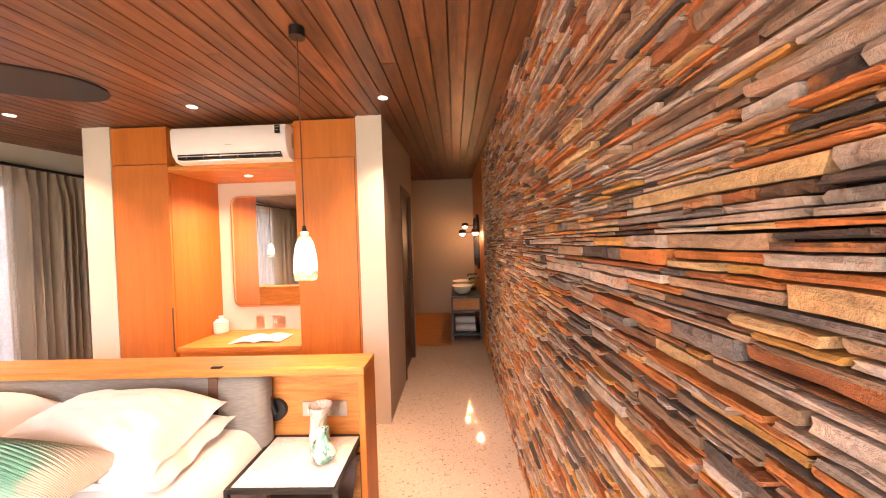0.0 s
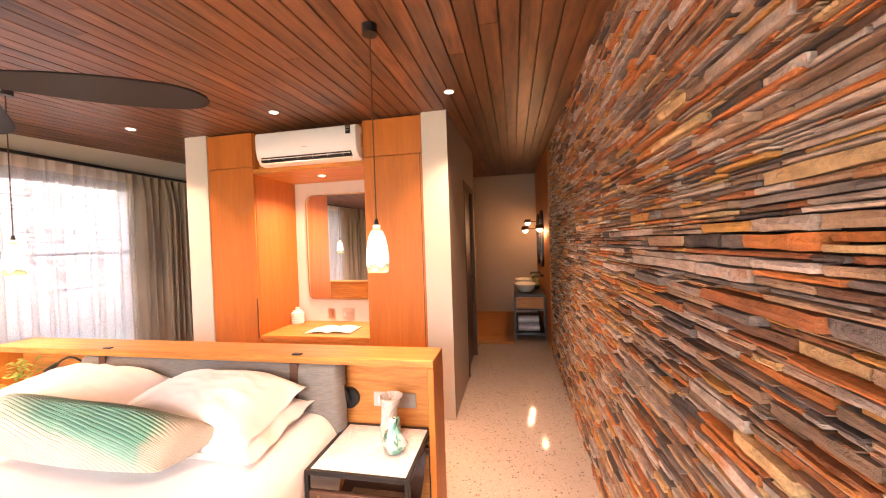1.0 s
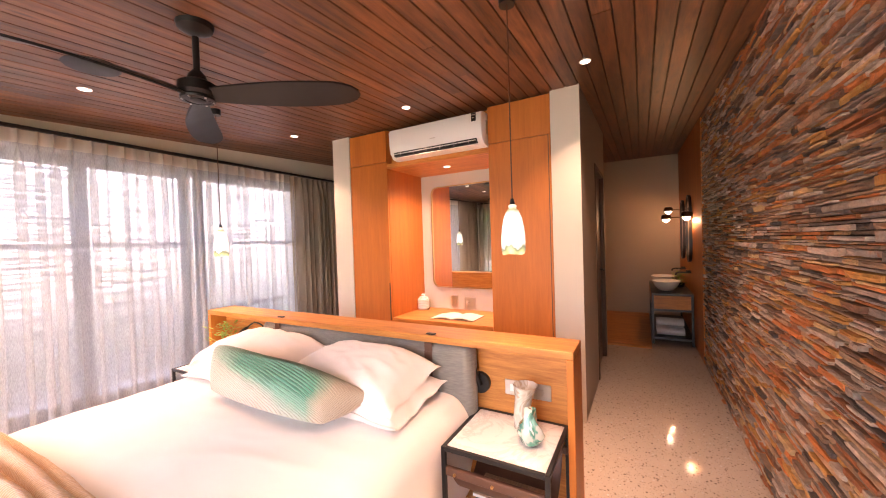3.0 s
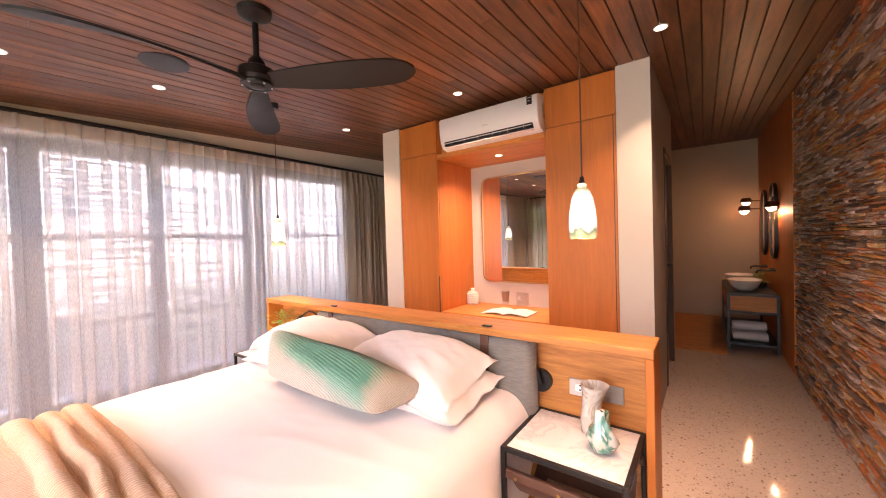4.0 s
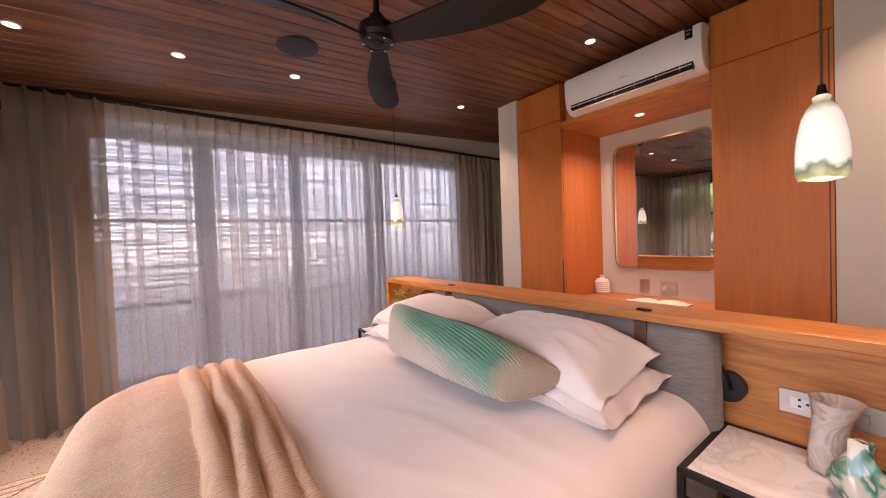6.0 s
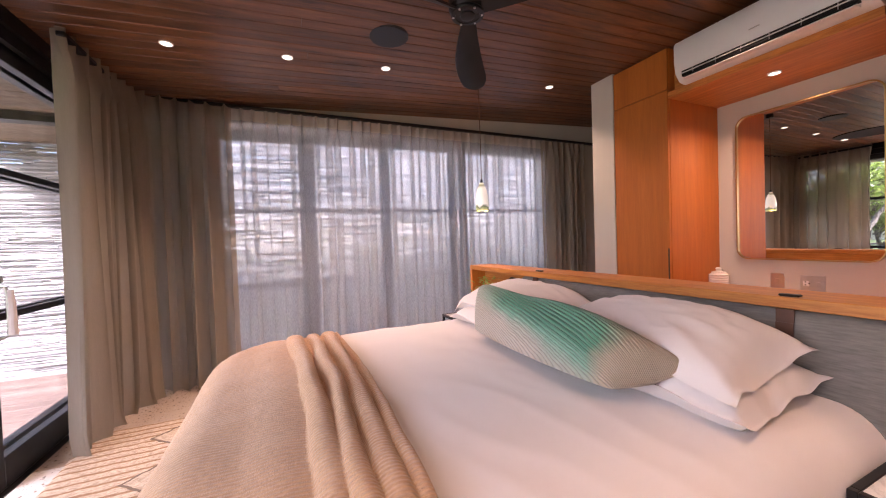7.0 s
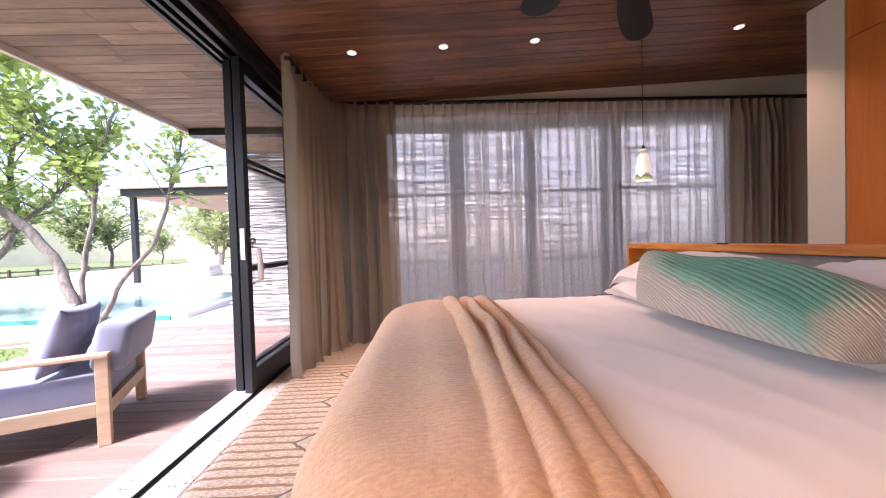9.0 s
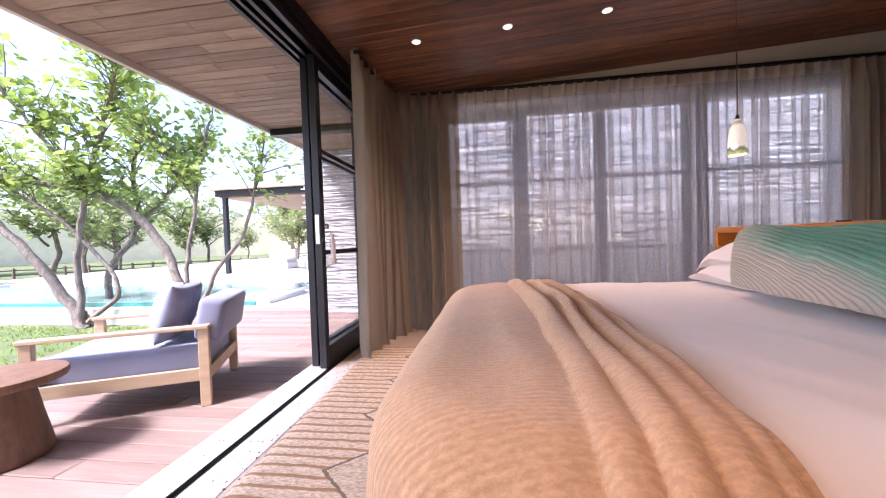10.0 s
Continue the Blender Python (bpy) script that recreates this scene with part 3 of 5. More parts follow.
# headboard: box frame with a recessed panel
hb = thing("headboard", "freestanding oak headboard with a shelf top", "headboard", (-1.185, 2.54, 0))
HX0, HX1, HY0, HY1, HZ = -2.575, 0.195, 2.435, 2.645, 0.882
part("top_board", boxes((HX0, HX1, HY0, HY1, HZ - 0.035, HZ), bev=0.003), M_OAK_X, hb)
for a, b in ((HX0, HX0 + 0.03), (HX1 - 0.03, HX1)):
    part("side_board", boxes((a, b, HY0, HY1, 0, HZ - 0.036), bev=0.003), M_OAK, hb)
part("front_panel", boxes((HX0 + 0.031, HX1 - 0.031, 2.56, 2.585, 0.0, HZ - 0.036)), M_OAK_X, hb)
part("back_panel", boxes((HX0 + 0.031, HX1 - 0.031, 2.62, 2.64, 0.0, HZ - 0.036)), M_OAK_X, hb)

hc = thing("headboard_cushion", "long grey tweed cushion hung on the headboard by leather straps", "cushion", (-1.09, 2.49, 0.3))
part("pad", boxes((-1.90, -0.285, 2.43, 2.555, 0.30, 0.845), bev=0.045, seg=4), M_HEADCLOTH, hc)
for x in (-1.715, -0.515):
    st = part("strap", boxes((x - 0.022, x + 0.022, 2.4255, 2.4295, 0.5, 0.805), (x - 0.022, x + 0.022, 2.4255, 2.47, 0.8455, 0.8465), (x - 0.022, x + 0.022, 2.428, 2.434, 0.80, 0.8465)), M_LEATHER, hc, "brown leather strap")
    part("buckle", boxes((x - 0.026, x + 0.026, 2.45, 2.475, 0.8825, 0.890), bev=0.003), M_BLACK, st, "dark metal catch")


def reading_lamp(x, sgn):
    t = thing("reading_lamp", "small black wall reading lamp on the headboard", "reading lamp", (x, 2.56, 0.64), group="reading lamps")
    part("wall_disc", tube(bmesh.new(), [(x, 2.559, 0.64), (x, 2.535, 0.64)], 0.052, 28), M_BLACK, t)
    part("arm", tube(bmesh.new(), [(x - sgn * 0.02, 2.53, 0.615), (x - sgn * 0.03, 2.52, 0.66), (x - sgn * 0.03, 2.52, 0.71)], [0.012, 0.014, 0.007]), M_BLACK, t)
    part("head", tube(bmesh.new(), [(x + sgn * 0.004, 2.528, 0.635), (x - sgn * 0.012, 2.512, 0.70), (x - sgn * 0.022, 2.505, 0.752)], [0.015, 0.013, 0.010], 14), M_BLACK, t)


reading_lamp(-0.28, 1)
reading_lamp(-2.0, -1)
neck = thing("flexible_reading_lamp", "black gooseneck reading lamp over the far side of the headboard", "reading lamp", (-1.94, 2.55, 0.66), group="reading lamps")
part("wall_disc", tube(bmesh.new(), [(-1.945, 2.5595, 0.72), (-1.945, 2.545, 0.72)], 0.03, 20), M_BLACK, neck)
part("gooseneck", tube(bmesh.new(), [(-1.945, 2.546, 0.72), (-1.945, 2.515, 0.745), (-1.965, 2.50, 0.786), (-2.01, 2.497, 0.808), (-2.064, 2.495, 0.813), (-2.12, 2.495, 0.79), (-2.16, 2.495, 0.763)], 0.006, 10), M_BLACK, neck, smooth=60)
part("head", tube(bmesh.new(), [(-2.155, 2.495, 0.767), (-2.18, 2.495, 0.752), (-2.235, 2.495, 0.718)], [0.009, 0.016, 0.018], 14), M_BLACK, neck)


def socket(x0, x1, z0, z1, y, face, name="socket_plate", label="brushed steel double socket and switch plate", holes=True):
    t = thing(name, label, "socket", ((x0 + x1) / 2, y, (z0 + z1) / 2))
    part("plate", boxes((x0, x1, y - 0.006, y, z0, z1), bev=0.002), face, t)
    xm, zm, w = (x0 + x1) / 2, (z0 + z1) / 2, (x1 - x0)
    if holes:
        ins = part("socket_insert", boxes((x0 + 0.12 * w, x0 + 0.36 * w, y - 0.009, y - 0.004, zm - 0.017, zm + 0.017), bev=0.001), M_WHITE, t, "white socket insert")
        part("pin_hole", boxes(*[(x0 + 0.2 * w + dx, x0 + 0.2 * w + dx + 0.007, y - 0.0105, y - 0.008, zm + dz, zm + dz + 0.007) for dx, dz in ((0, -0.012), (0, 0.008), (0.018, -0.002))]), M_BLACK, ins)
        part("rocker_switch", boxes((x0 + 0.64 * w, x0 + 0.84 * w, y - 0.010, y - 0.004, zm - 0.014, zm + 0.014), bev=0.002), M_STEEL, t)
    else:
        part("rocker_switch", boxes((xm - 0.012, xm + 0.012, y - 0.010, y - 0.004, zm - 0.016, zm + 0.016), bev=0.002), M_STEEL, t)


socket(-0.152, 0.072, 0.60, 0.675, 2.5595, M_STEEL)


def nightstand(x0, x1):
    y0, y1, z = 2.155, 2.555, 0.508
    t = thing("nightstand", "black steel nightstand with marble top and leather sling", "nightstand", ((x0 + x1) / 2, (y0 + y1) / 2, 0), group="nightstands beside the bed")
    e = 0.018
    for a in (x0, x1 - e):
        for b in (y0, y1 - e):
            part("leg", boxes((a, a + e, b, b + e, 0, z), bev=0.0015), M_BLACK, t)
    for b in (y0, y1 - e):
        part("rail", boxes((x0 + e, x1 - e, b, b + e, z - e, z), bev=0.0015), M_BLACK, t)
        part("rail", boxes((x0 + e, x1 - e, b, b + e, 0.06, 0.06 + e), bev=0.0015), M_BLACK, t)
    for a in (x0, x1 - e):
        part("rail", boxes((a, a + e, y0 + e, y1 - e, z - e, z), bev=0.0015), M_BLACK, t)
        part("rail", boxes((a, a + e, y0 + e, y1 - e, 0.06, 0.06 + e), bev=0.0015), M_BLACK, t)
    k = Nodes("white_marble")
    v = k.coords()
    vein = k.ramp(k.math("ABSOLUTE", k.math("SUBTRACT", k.noise(v, 5, 7, 0.65, 1.2), 0.5)), (0.0, (1, 1, 1)), (0.05, (0, 0, 0)))
    marble = k.fin(k.mix(k.math("MULTIPLY", vein, 0.4), (0.78, 0.76, 0.73), (0.42, 0.40, 0.38)), 0.16)
    part("marble_top", boxes((x0 + e + 0.001, x1 - e - 0.001, y0 + e + 0.001, y1 - e - 0.001, z - 0.016, z - 0.002)), marble, t, "white marble slab")
    sl = grid(bmesh.new(), 16, 2, lambda u, v: Vector((x0 + e + 0.01 + (x1 - x0 - 2 * e - 0.02) * v, y0 + 0.03 + (y1 - y0 - 0.06) * u, 0.40 - 0.16 * math.sin(math.pi * u) ** 0.7)))
    thicken(sl, 0.004)
    sling = part("sling", sl, M_LEATHER, t, "brown leather magazine sling", smooth=60)
    for b in (y0 + 0.005, y1 - 0.03):
        part("sling_bar", boxes((x0 + 0.004, x1 - 0.004, b, b + 0.025, 0.385, 0.42), bev=0.004), M_LEATHER, sling)
    for i in range(3):
        part("stud", tube(bmesh.new(), [(x0 + 0.06 + i * (x1 - x0 - 0.12) / 2, y0 + 0.006, 0.40), (x0 + 0.06 + i * (x1 - x0 - 0.12) / 2, y0 - 0.002, 0.40)], 0.006, 10), M_BRASS, sling, "brass stud")


nightstand(-0.298, 0.150)
nightstand(-2.545, -2.115)


def magazine(x, y, w, h, z):
    t = thing("magazine", "paperback magazine lying in the leather sling", "magazine", (x, y, z))
    part("pages", boxes((x - w / 2, x + w / 2, y - h / 2, y + h / 2, z, z + 0.012)), M_PAPER, t)
    part("cover", boxes((x - w / 2 - 0.001, x + w / 2 + 0.001, y - h / 2 - 0.001, y + h / 2 + 0.001, z + 0.0122, z + 0.0135)), M_THROW, t)


magazine(-0.07, 2.37, 0.28, 0.2, 0.252)


def art_glass(name, a, b, c, rough=0.08):
    k = Nodes(name)
    v = k.coords((1, 1, 1))
    s = k.noise(v, 9, 2, 0.5, 1.8)
    col = k.ramp(s, (0.40, a), (0.47, b), (0.54, c), (0.60, a))
    return k.fin(col, rough, Coat_Weight=0.6, Coat_Roughness=0.05, Transmission_Weight=0.15)


vase = thing("tall_vase", "tall smoky art-glass vase with a flared brown mouth", "vase", (-0.035, 2.44, 0.510))
bm = lathe(bmesh.new(), [(0.030, 0), (0.036, 0.004), (0.039, 0.05), (0.037, 0.10), (0.040, 0.15), (0.052, 0.195), (0.054, 0.20), (0.049, 0.195), (0.036, 0.15), (0.032, 0.10), (0.03, 0.02)], 32, (-0.035, 2.44, 0.510))
for q in bm.verts:
    q.co.x += 0.02 * ((q.co.z - 0.51) / 0.2) ** 2
part("body", bm, art_glass("smoky_glass", (0.62, 0.55, 0.47), (0.72, 0.68, 0.62), (0.50, 0.40, 0.30)), vase, smooth=60)
vase2 = thing("bud_vase", "small sculpted sea-green and white art-glass vase", "vase", (0.035, 2.33, 0.510))
bm = lathe(bmesh.new(), [(0.022, 0), (0.042, 0.012), (0.052, 0.045), (0.045, 0.075), (0.030, 0.105), (0.018, 0.135), (0.016, 0.150), (0.010, 0.152)], 32, (0.035, 2.33, 0.510), 1.0, 0.85)
for q in bm.verts:
    a = math.atan2(q.co.y - 2.33, q.co.x - 0.035)
    q.co.x += 0.010 * math.sin(3 * a + 40 * (q.co.z - 0.51)) * min(1, (q.co.z - 0.51) / 0.05)
    q.co.y += 0.006 * math.cos(2 * a + 30 * (q.co.z - 0.51))
part("body", bm, art_glass("green_art_glass", (0.70, 0.68, 0.58), (0.16, 0.40, 0.30), (0.05, 0.20, 0.14)), vase2, smooth=70)

# plant on the far nightstand
fern = thing("potted_plant", "small green trailing plant in a white pot", "plant", (-2.36, 2.44, 0.51))
part("pot", lathe(bmesh.new(), [(0.03, 0), (0.045, 0.005), (0.05, 0.07), (0.045, 0.07), (0.042, 0.06)], 20, (-2.36, 2.44, 0.51)), M_CERAMIC, fern)
bm = bmesh.new()
for i in range(170):
    a, r, z = random.uniform(0, 6.28), random.uniform(0.01, 0.13), random.uniform(0.07, 0.29)
    c = Vector((-2.36 + r * math.cos(a), 2.44 + r * math.sin(a), 0.51 + z))
    d = Vector((math.cos(a), math.sin(a), random.uniform(-0.3, 0.8))).normalized() * 0.025
    s = d.cross(Vector((0, 0, 1))).normalized() * 0.01
    bm.faces.new([bm.verts.new(q) for q in (c - d, c + s, c + d, c - s)])
M_LEAF_IN = plain("houseplant_leaf", (0.30, 0.38, 0.08), 0.6, 0, 0.4, 30, 0)
part("foliage", bm, M_LEAF_IN, fern, "small green leaves", smooth=0)

# ---- wardrobe, niche, desk ----
WF = 3.645
for x0, x1, hx in ((-2.149, -1.678, -1.70), (-0.636, -0.131, -0.62)):
    w = thing("wardrobe", "full-height oak wardrobe with a top cupboard", "wardrobe", ((x0 + x1) / 2, 4.05, 0), group="oak wardrobes beside the dressing niche")
    part("body", boxes((x0, x1, WF + 0.022, 4.495, 0, 2.455)), M_OAK, w)
    part("door", boxes((x0 + 0.003, x1 - 0.003, WF, WF + 0.02, 0.02, 2.148), bev=0.0015), M_OAK, w)
    up = part("cupboard_door", boxes((x0 + 0.003, x1 - 0.003, WF, WF + 0.02, 2.153, 2.453), bev=0.0015), M_OAK, w)
    if x0 < -1:
        part("handle", boxes((x1 - 0.014, x1 - 0.004, WF - 0.006, WF + 0.001, 0.62, 0.98), bev=0.001), M_DARKWOOD, w, "dark recessed pull")
    else:
        part("edge_strip", boxes((x1 - 0.022, x1 - 0.016, WF - 0.002, WF + 0.001, 0.02, 2.148)), M_DARKWOOD, w)
NX0, NX1, NB = -1.677, -0.637, 4.25
solid("niche_header", boxes((NX0, NX1, WF, NB, 2.085, 2.128), (NX0, NX1, WF + 0.08, NB, 2.128, 2.46)), M_OAK_X, "oak header board over the dressing niche", "panel", kind="structure")
solid("niche_back", boxes((NX0, NX1, NB, NB + 0.05, 0, 2.085)), M_PLASTER, "pale plastered back of the dressing niche", "wall", kind="structure")
desk = thing("desk", "built-in oak dressing desk in the niche", "desk", (-1.157, 3.95, 0))
part("desktop", boxes((NX0 + 0.001, NX1 - 0.001, WF + 0.005, NB - 0.001, 0.607, 0.645), bev=0.002), M_OAK_X, desk)
part("drawer_front", boxes((NX0 + 0.006, NX1 - 0.006, WF + 0.03, WF + 0.05, 0.48, 0.60), bev=0.002), M_OAK_X, desk)
part("side_panel", boxes((NX0 + 0.001, NX0 + 0.02, WF + 0.06, NB - 0.002, 0, 0.606)), M_OAK, desk)


def rounded_rect(x0, x1, z0, z1, r, n=8):
    pts = []
    for cx, cz, a0 in ((x1 - r, z1 - r, 0), (x0 + r, z1 - r, 90), (x0 + r, z0 + r, 180), (x1 - r, z0 + r, 270)):
        for i in range(n + 1):
            a = radians(a0 + 90 * i / n)
            pts.append((cx + r * math.cos(a), cz + r * math.sin(a)))
    return pts


def plate(bm, pts, y0, y1, axis="y"):
    """A flat piece with the given outline, from y0 to y1 (or along x)."""
    mk = (lambda a, b, t: (a, t, b)) if axis == "y" else (lambda a, b, t: (t, a, b))
    f = [bm.verts.new(mk(a, b, y0)) for a, b in pts]
    g = [bm.verts.new(mk(a, b, y1)) for a, b in pts]
    bm.faces.new(f)
    bm.faces.new(g[::-1])
    for i in range(len(pts)):
        j = (i + 1) % len(pts)
        bm.faces.new((f[i], g[i], g[j], f[j]))
    return bm


def ring(bm, outer, inner, y0, y1, axis="y"):
    mk = (lambda a, b, t: (a, t, b)) if axis == "y" else (lambda a, b, t: (t, a, b))
    rows = [[bm.verts.new(mk(a, b, y)) for a, b in pts] for pts, y in ((outer, y1), (outer, y0), (inner, y0), (inner, y1))]
    n = len(outer)
    for r0, r1 in zip(rows, rows[1:] + rows[:1]):
        for i in range(n):
            j = (i + 1) % n
            bm.faces.new((r0[i], r0[j], r1[j], r1[i]))
    return bm


mir = thing("mirror", "tall rounded mirror with a thin brass frame", "mirror", (-1.17, NB, 0.87))
part("mirror_glass", plate(bmesh.new(), rounded_rect(-1.535, -0.785, 0.885, 1.945, 0.07), NB - 0.016, NB - 0.004), M_MIRROR, mir, smooth=0)
part("frame", ring(bmesh.new(), rounded_rect(-1.543, -0.777, 0.877, 1.953, 0.078), rounded_rect(-1.5345, -0.7855, 0.8855, 1.9445, 0.0695), NB - 0.028, NB - 0.001), M_BRASS, mir, "thin polished brass frame")
mir.matrix_basis = pose(-1.17, NB - 0.014, 0.87, 0, 0, -2.3)
socket(-1.345, -1.265, 0.672, 0.782, NB - 0.0005, M_STEEL, "switch_plate", "brushed steel light switch in the niche", False)
socket(-1.18, -1.055, 0.665, 0.778, NB - 0.0005, M_STEEL, "socket_plate", "brushed steel socket plate in the niche", True)

jar = thing("ceramic_jar", "ribbed white lidded ceramic jar on the desk", "jar", (-1.63, 4.15, 0.645))
prof = [(0.055, 0)] + [(0.062 + 0.004 * (i % 2), 0.012 + i * 0.009) for i in range(12)] + [(0.05, 0.122)]
jb = part("body", lathe(bmesh.new(), prof, 28, (-1.62, 4.13, 0.645)), M_CERAMIC, jar, smooth=30)
part("lid", lathe(bmesh.new(), [(0.05, 0.123), (0.046, 0.135), (0.02, 0.142), (0.018, 0.15), (0.024, 0.16), (0.014, 0.168)], 24, (-1.62, 4.13, 0.645)), M_CERAMIC, jb)

book = thing("open_book", "open illustrated book lying on the desk", "book", (-1.09, 3.86, 0.645), rz=0)
for sg in (-1, 1):
    bm = grid(bmesh.new(), 14, 2, lambda u, v: Vector((-1.09 + sg * 0.215 * u, 3.76 + 0.24 * v + 0.02 * sg * u, 0.650 + 0.022 * math.sin(math.pi * min(1, u * 1.15)) ** 0.8 * (1 - 0.5 * u))))
    thicken(bm, 0.006)
    part("page_block", bm, M_PAPER, book, smooth=60)
part("cover", boxes((-1.315, -0.865, 3.745, 4.015, 0.6455, 0.649)), M_STUMP, book)

# air conditioner
ac = thing("air_conditioner", "white wall-mounted split air conditioner over the niche", "air conditioner", (-1.12, 3.6, 2.1))
A0, A1 = -1.55, -0.635


def ac_body():
    bm = bmesh.new()
    prof = [(3.72, 2.400), (3.575, 2.400), (3.535, 2.392), (3.517, 2.368), (3.52, 2.25), (3.533, 2.185), (3.570, 2.140), (3.62, 2.130), (3.72, 2.130)]
    rows = [[bm.verts.new((x, y + dy * 0.02, z)) for y, z in prof] for x, dy in ((A0, 0.4), (A0 + 0.006, 0), (A1 - 0.006, 0), (A1, 0.4))]
    for r0, r1 in zip(rows, rows[1:]):
        for i in range(len(prof)):
            j = (i + 1) % len(prof)
            bm.faces.new((r0[i], r0[j], r1[j], r1[i]))
    bm.faces.new(rows[0])
    bm.faces.new(rows[-1][::-1])
    return bm


shell = part("casing", ac_body(), M_WHITE, ac, smooth=40)
part("air_outlet", boxes((A0 + 0.05, A1 - 0.05, 3.528, 3.56, 2.150, 2.186)), M_BLACK, shell, "dark air outlet slot", smooth=0)
part("vane", boxes((A0 + 0.055, A1 - 0.055, 3.530, 3.575, 2.134, 2.142), bev=0.002), M_WHITE, ac)
part("vane", boxes((A0 + 0.055, A1 - 0.055, 3.522, 3.530, 2.168, 2.173), bev=0.001), M_WHITE, ac)
for i in range(6):
    xx = A0 + 0.12 + i * 0.135
    part("louvre", boxes((xx, xx + 0.004, 3.5265, 3.55, 2.151, 2.184)), M_STEEL, ac)
part("display_sticker", boxes((A1 - 0.085, A1 - 0.045, 3.5135, 3.517, 2.318, 2.382)), M_BLACK, ac, "black label sticker with grey bars", smooth=0)
part("sticker_bar", boxes((A1 - 0.079, A1 - 0.051, 3.5125, 3.514, 2.364, 2.370), (A1 - 0.079, A1 - 0.058, 3.5125, 3.514, 2.342, 2.347)), M_STEEL, ac)
part("name_bar", boxes(((A0 + A1) / 2 - 0.02, (A0 + A1) / 2 + 0.03, 3.5155, 3.5195, 2.246, 2.251)), M_STEEL, ac, "small grey lettering bar", smooth=0)
part("side_vent", boxes((A1 - 0.001, A1 + 0.002, 3.61, 3.65, 2.23, 2.34)), M_STEEL, ac)
part("back_plate", boxes((A0 + 0.05, A1 - 0.05, 3.721, 3.724, 2.15, 2.38)), M_STEEL, ac)

# ---- ceiling fixtures ----


def downlight(x, y, z=None):
    z = ceil_z(y) if z is None else z
    t = thing("downlight", "small recessed warm downlight with a white rim", "downlight", (x, y, z), group="recessed downlights")
    rim = part("rim", ring(bmesh.new(), [(0.036 * math.cos(a * 0.3927), 0.036 * math.sin(a * 0.3927)) for a in range(16)], [(0.029 * math.cos(a * 0.3927), 0.029 * math.sin(a * 0.3927)) for a in range(16)], -0.006, 0.004), M_WHITE, t, world=False)
    part("lens", tube(bmesh.new(), [(0, 0, 0.006), (0, 0, -0.0045)], 0.0285, 16), M_DOWN, t, world=False)
    rim.data.transform(Matrix.Rotation(radians(90), 4, "X"))


for dx, dy in DOWNLIGHTS:
    downlight(dx, dy)
downlight(-1.16, 3.9, 2.084)

sp = thing("ceiling_speaker", "round black recessed ceiling speaker", "speaker", (-2.09, 1.66, ceil_z(1.66)))
part("grille", tube(bmesh.new(), [(-2.09, 1.66, ceil_z(1.66) + 0.003), (-2.09, 1.66, ceil_z(1.66) - 0.008)], 0.115, 36), M_FAN, sp)
part("rim", tube(bmesh.new(), [(-2.09, 1.66, ceil_z(1.66) + 0.003), (-2.09, 1.66, ceil_z(1.66) - 0.005)], 0.122, 36), M_BLACK, sp)


def art_shade(lit):
    k = Nodes("art_glass_shade")
    v = k.coords()
    sep = k.n("SeparateXYZ", Vector=v)
    s = k.math("ADD", sep.outputs[2], k.math("MULTIPLY", k.noise(v, 10, 2, 0.5, 1.0), 0.10))
    c = k.ramp(k.math("MULTIPLY", s, 3.7), (0.10, (0.80, 0.74, 0.36)), (0.20, (0.30, 0.34, 0.10)), (0.27, (0.05, 0.09, 0.02)), (0.33, (0.85, 0.82, 0.70)), (0.80, (0.86, 0.82, 0.68)), (0.90, (0.20, 0.22, 0.08)), (0.97, (0.75, 0.70, 0.5)))
    return k.fin(c, 0.12, Coat_Weight=0.5, Emission_Color=k.mix(0.3, c, (1.0, 0.85, 0.55)), Emission_Strength=lit)


M_SHADE = art_shade(0.16)


def pendant(x, y, z0):
    zc = ceil_z(y)
    t = thing("pendant_lamp", "hanging art-glass pendant lamp with green swirls", "pendant lamp", (x, y, z0), group="pendant lamps beside the bed")
    part("canopy", tube(bmesh.new(), [(x, y, zc + 0.012), (x, y, zc - 0.042)], 0.034, 28), M_BLACK, t, "black ceiling canopy")
    part("cord", tube(bmesh.new(), [(x, y, zc - 0.04), (x, y, z0 + 0.22)], 0.003, 8), M_LEATHER, t, "thin brown cord")
    part("socket", tube(bmesh.new(), [(x, y, z0 + 0.238), (x, y, z0 + 0.206)], [0.007, 0.013], 14), M_BLACK, t)
    outer = [(0.046, 0), (0.050, 0.018), (0.049, 0.07), (0.046, 0.11), (0.039, 0.155), (0.027, 0.185), (0.016, 0.195), (0.019, 0.207), (0.014, 0.212)]
    inner = [(0.012, 0.19), (0.024, 0.178), (0.035, 0.15), (0.042, 0.105), (0.045, 0.05), (0.043, 0.0)]
    bm = lathe(bmesh.new(), outer + inner, 32)
    bmesh.ops.delete(bm, geom=[f for f in bm.faces if len(f.verts) > 4], context="FACES_ONLY")
    for q in bm.verts:
        q.co.x *= 1 + 0.04 * math.sin(20 * q.co.z)
        q.co.z += 0.002 * math.sin(3 * math.atan2(q.co.y, q.co.x)) if q.co.z < 0.03 else 0
    sh = part("shade", bm, M_SHADE, t, "swirled cream and green glass shade", smooth=70, world=False)
    part("bulb", lathe(bmesh.new(), [(0.006, 0.17), (0.012, 0.16), (0.017, 0.14), (0.014, 0.12), (0.005, 0.112)], 16), glow("warm_bulb", (1.0, 0.8, 0.5), 3), sh, world=False)


pendant(-0.029, 2.37, 1.30)
pendant(-2.30, 2.41, 1.31)

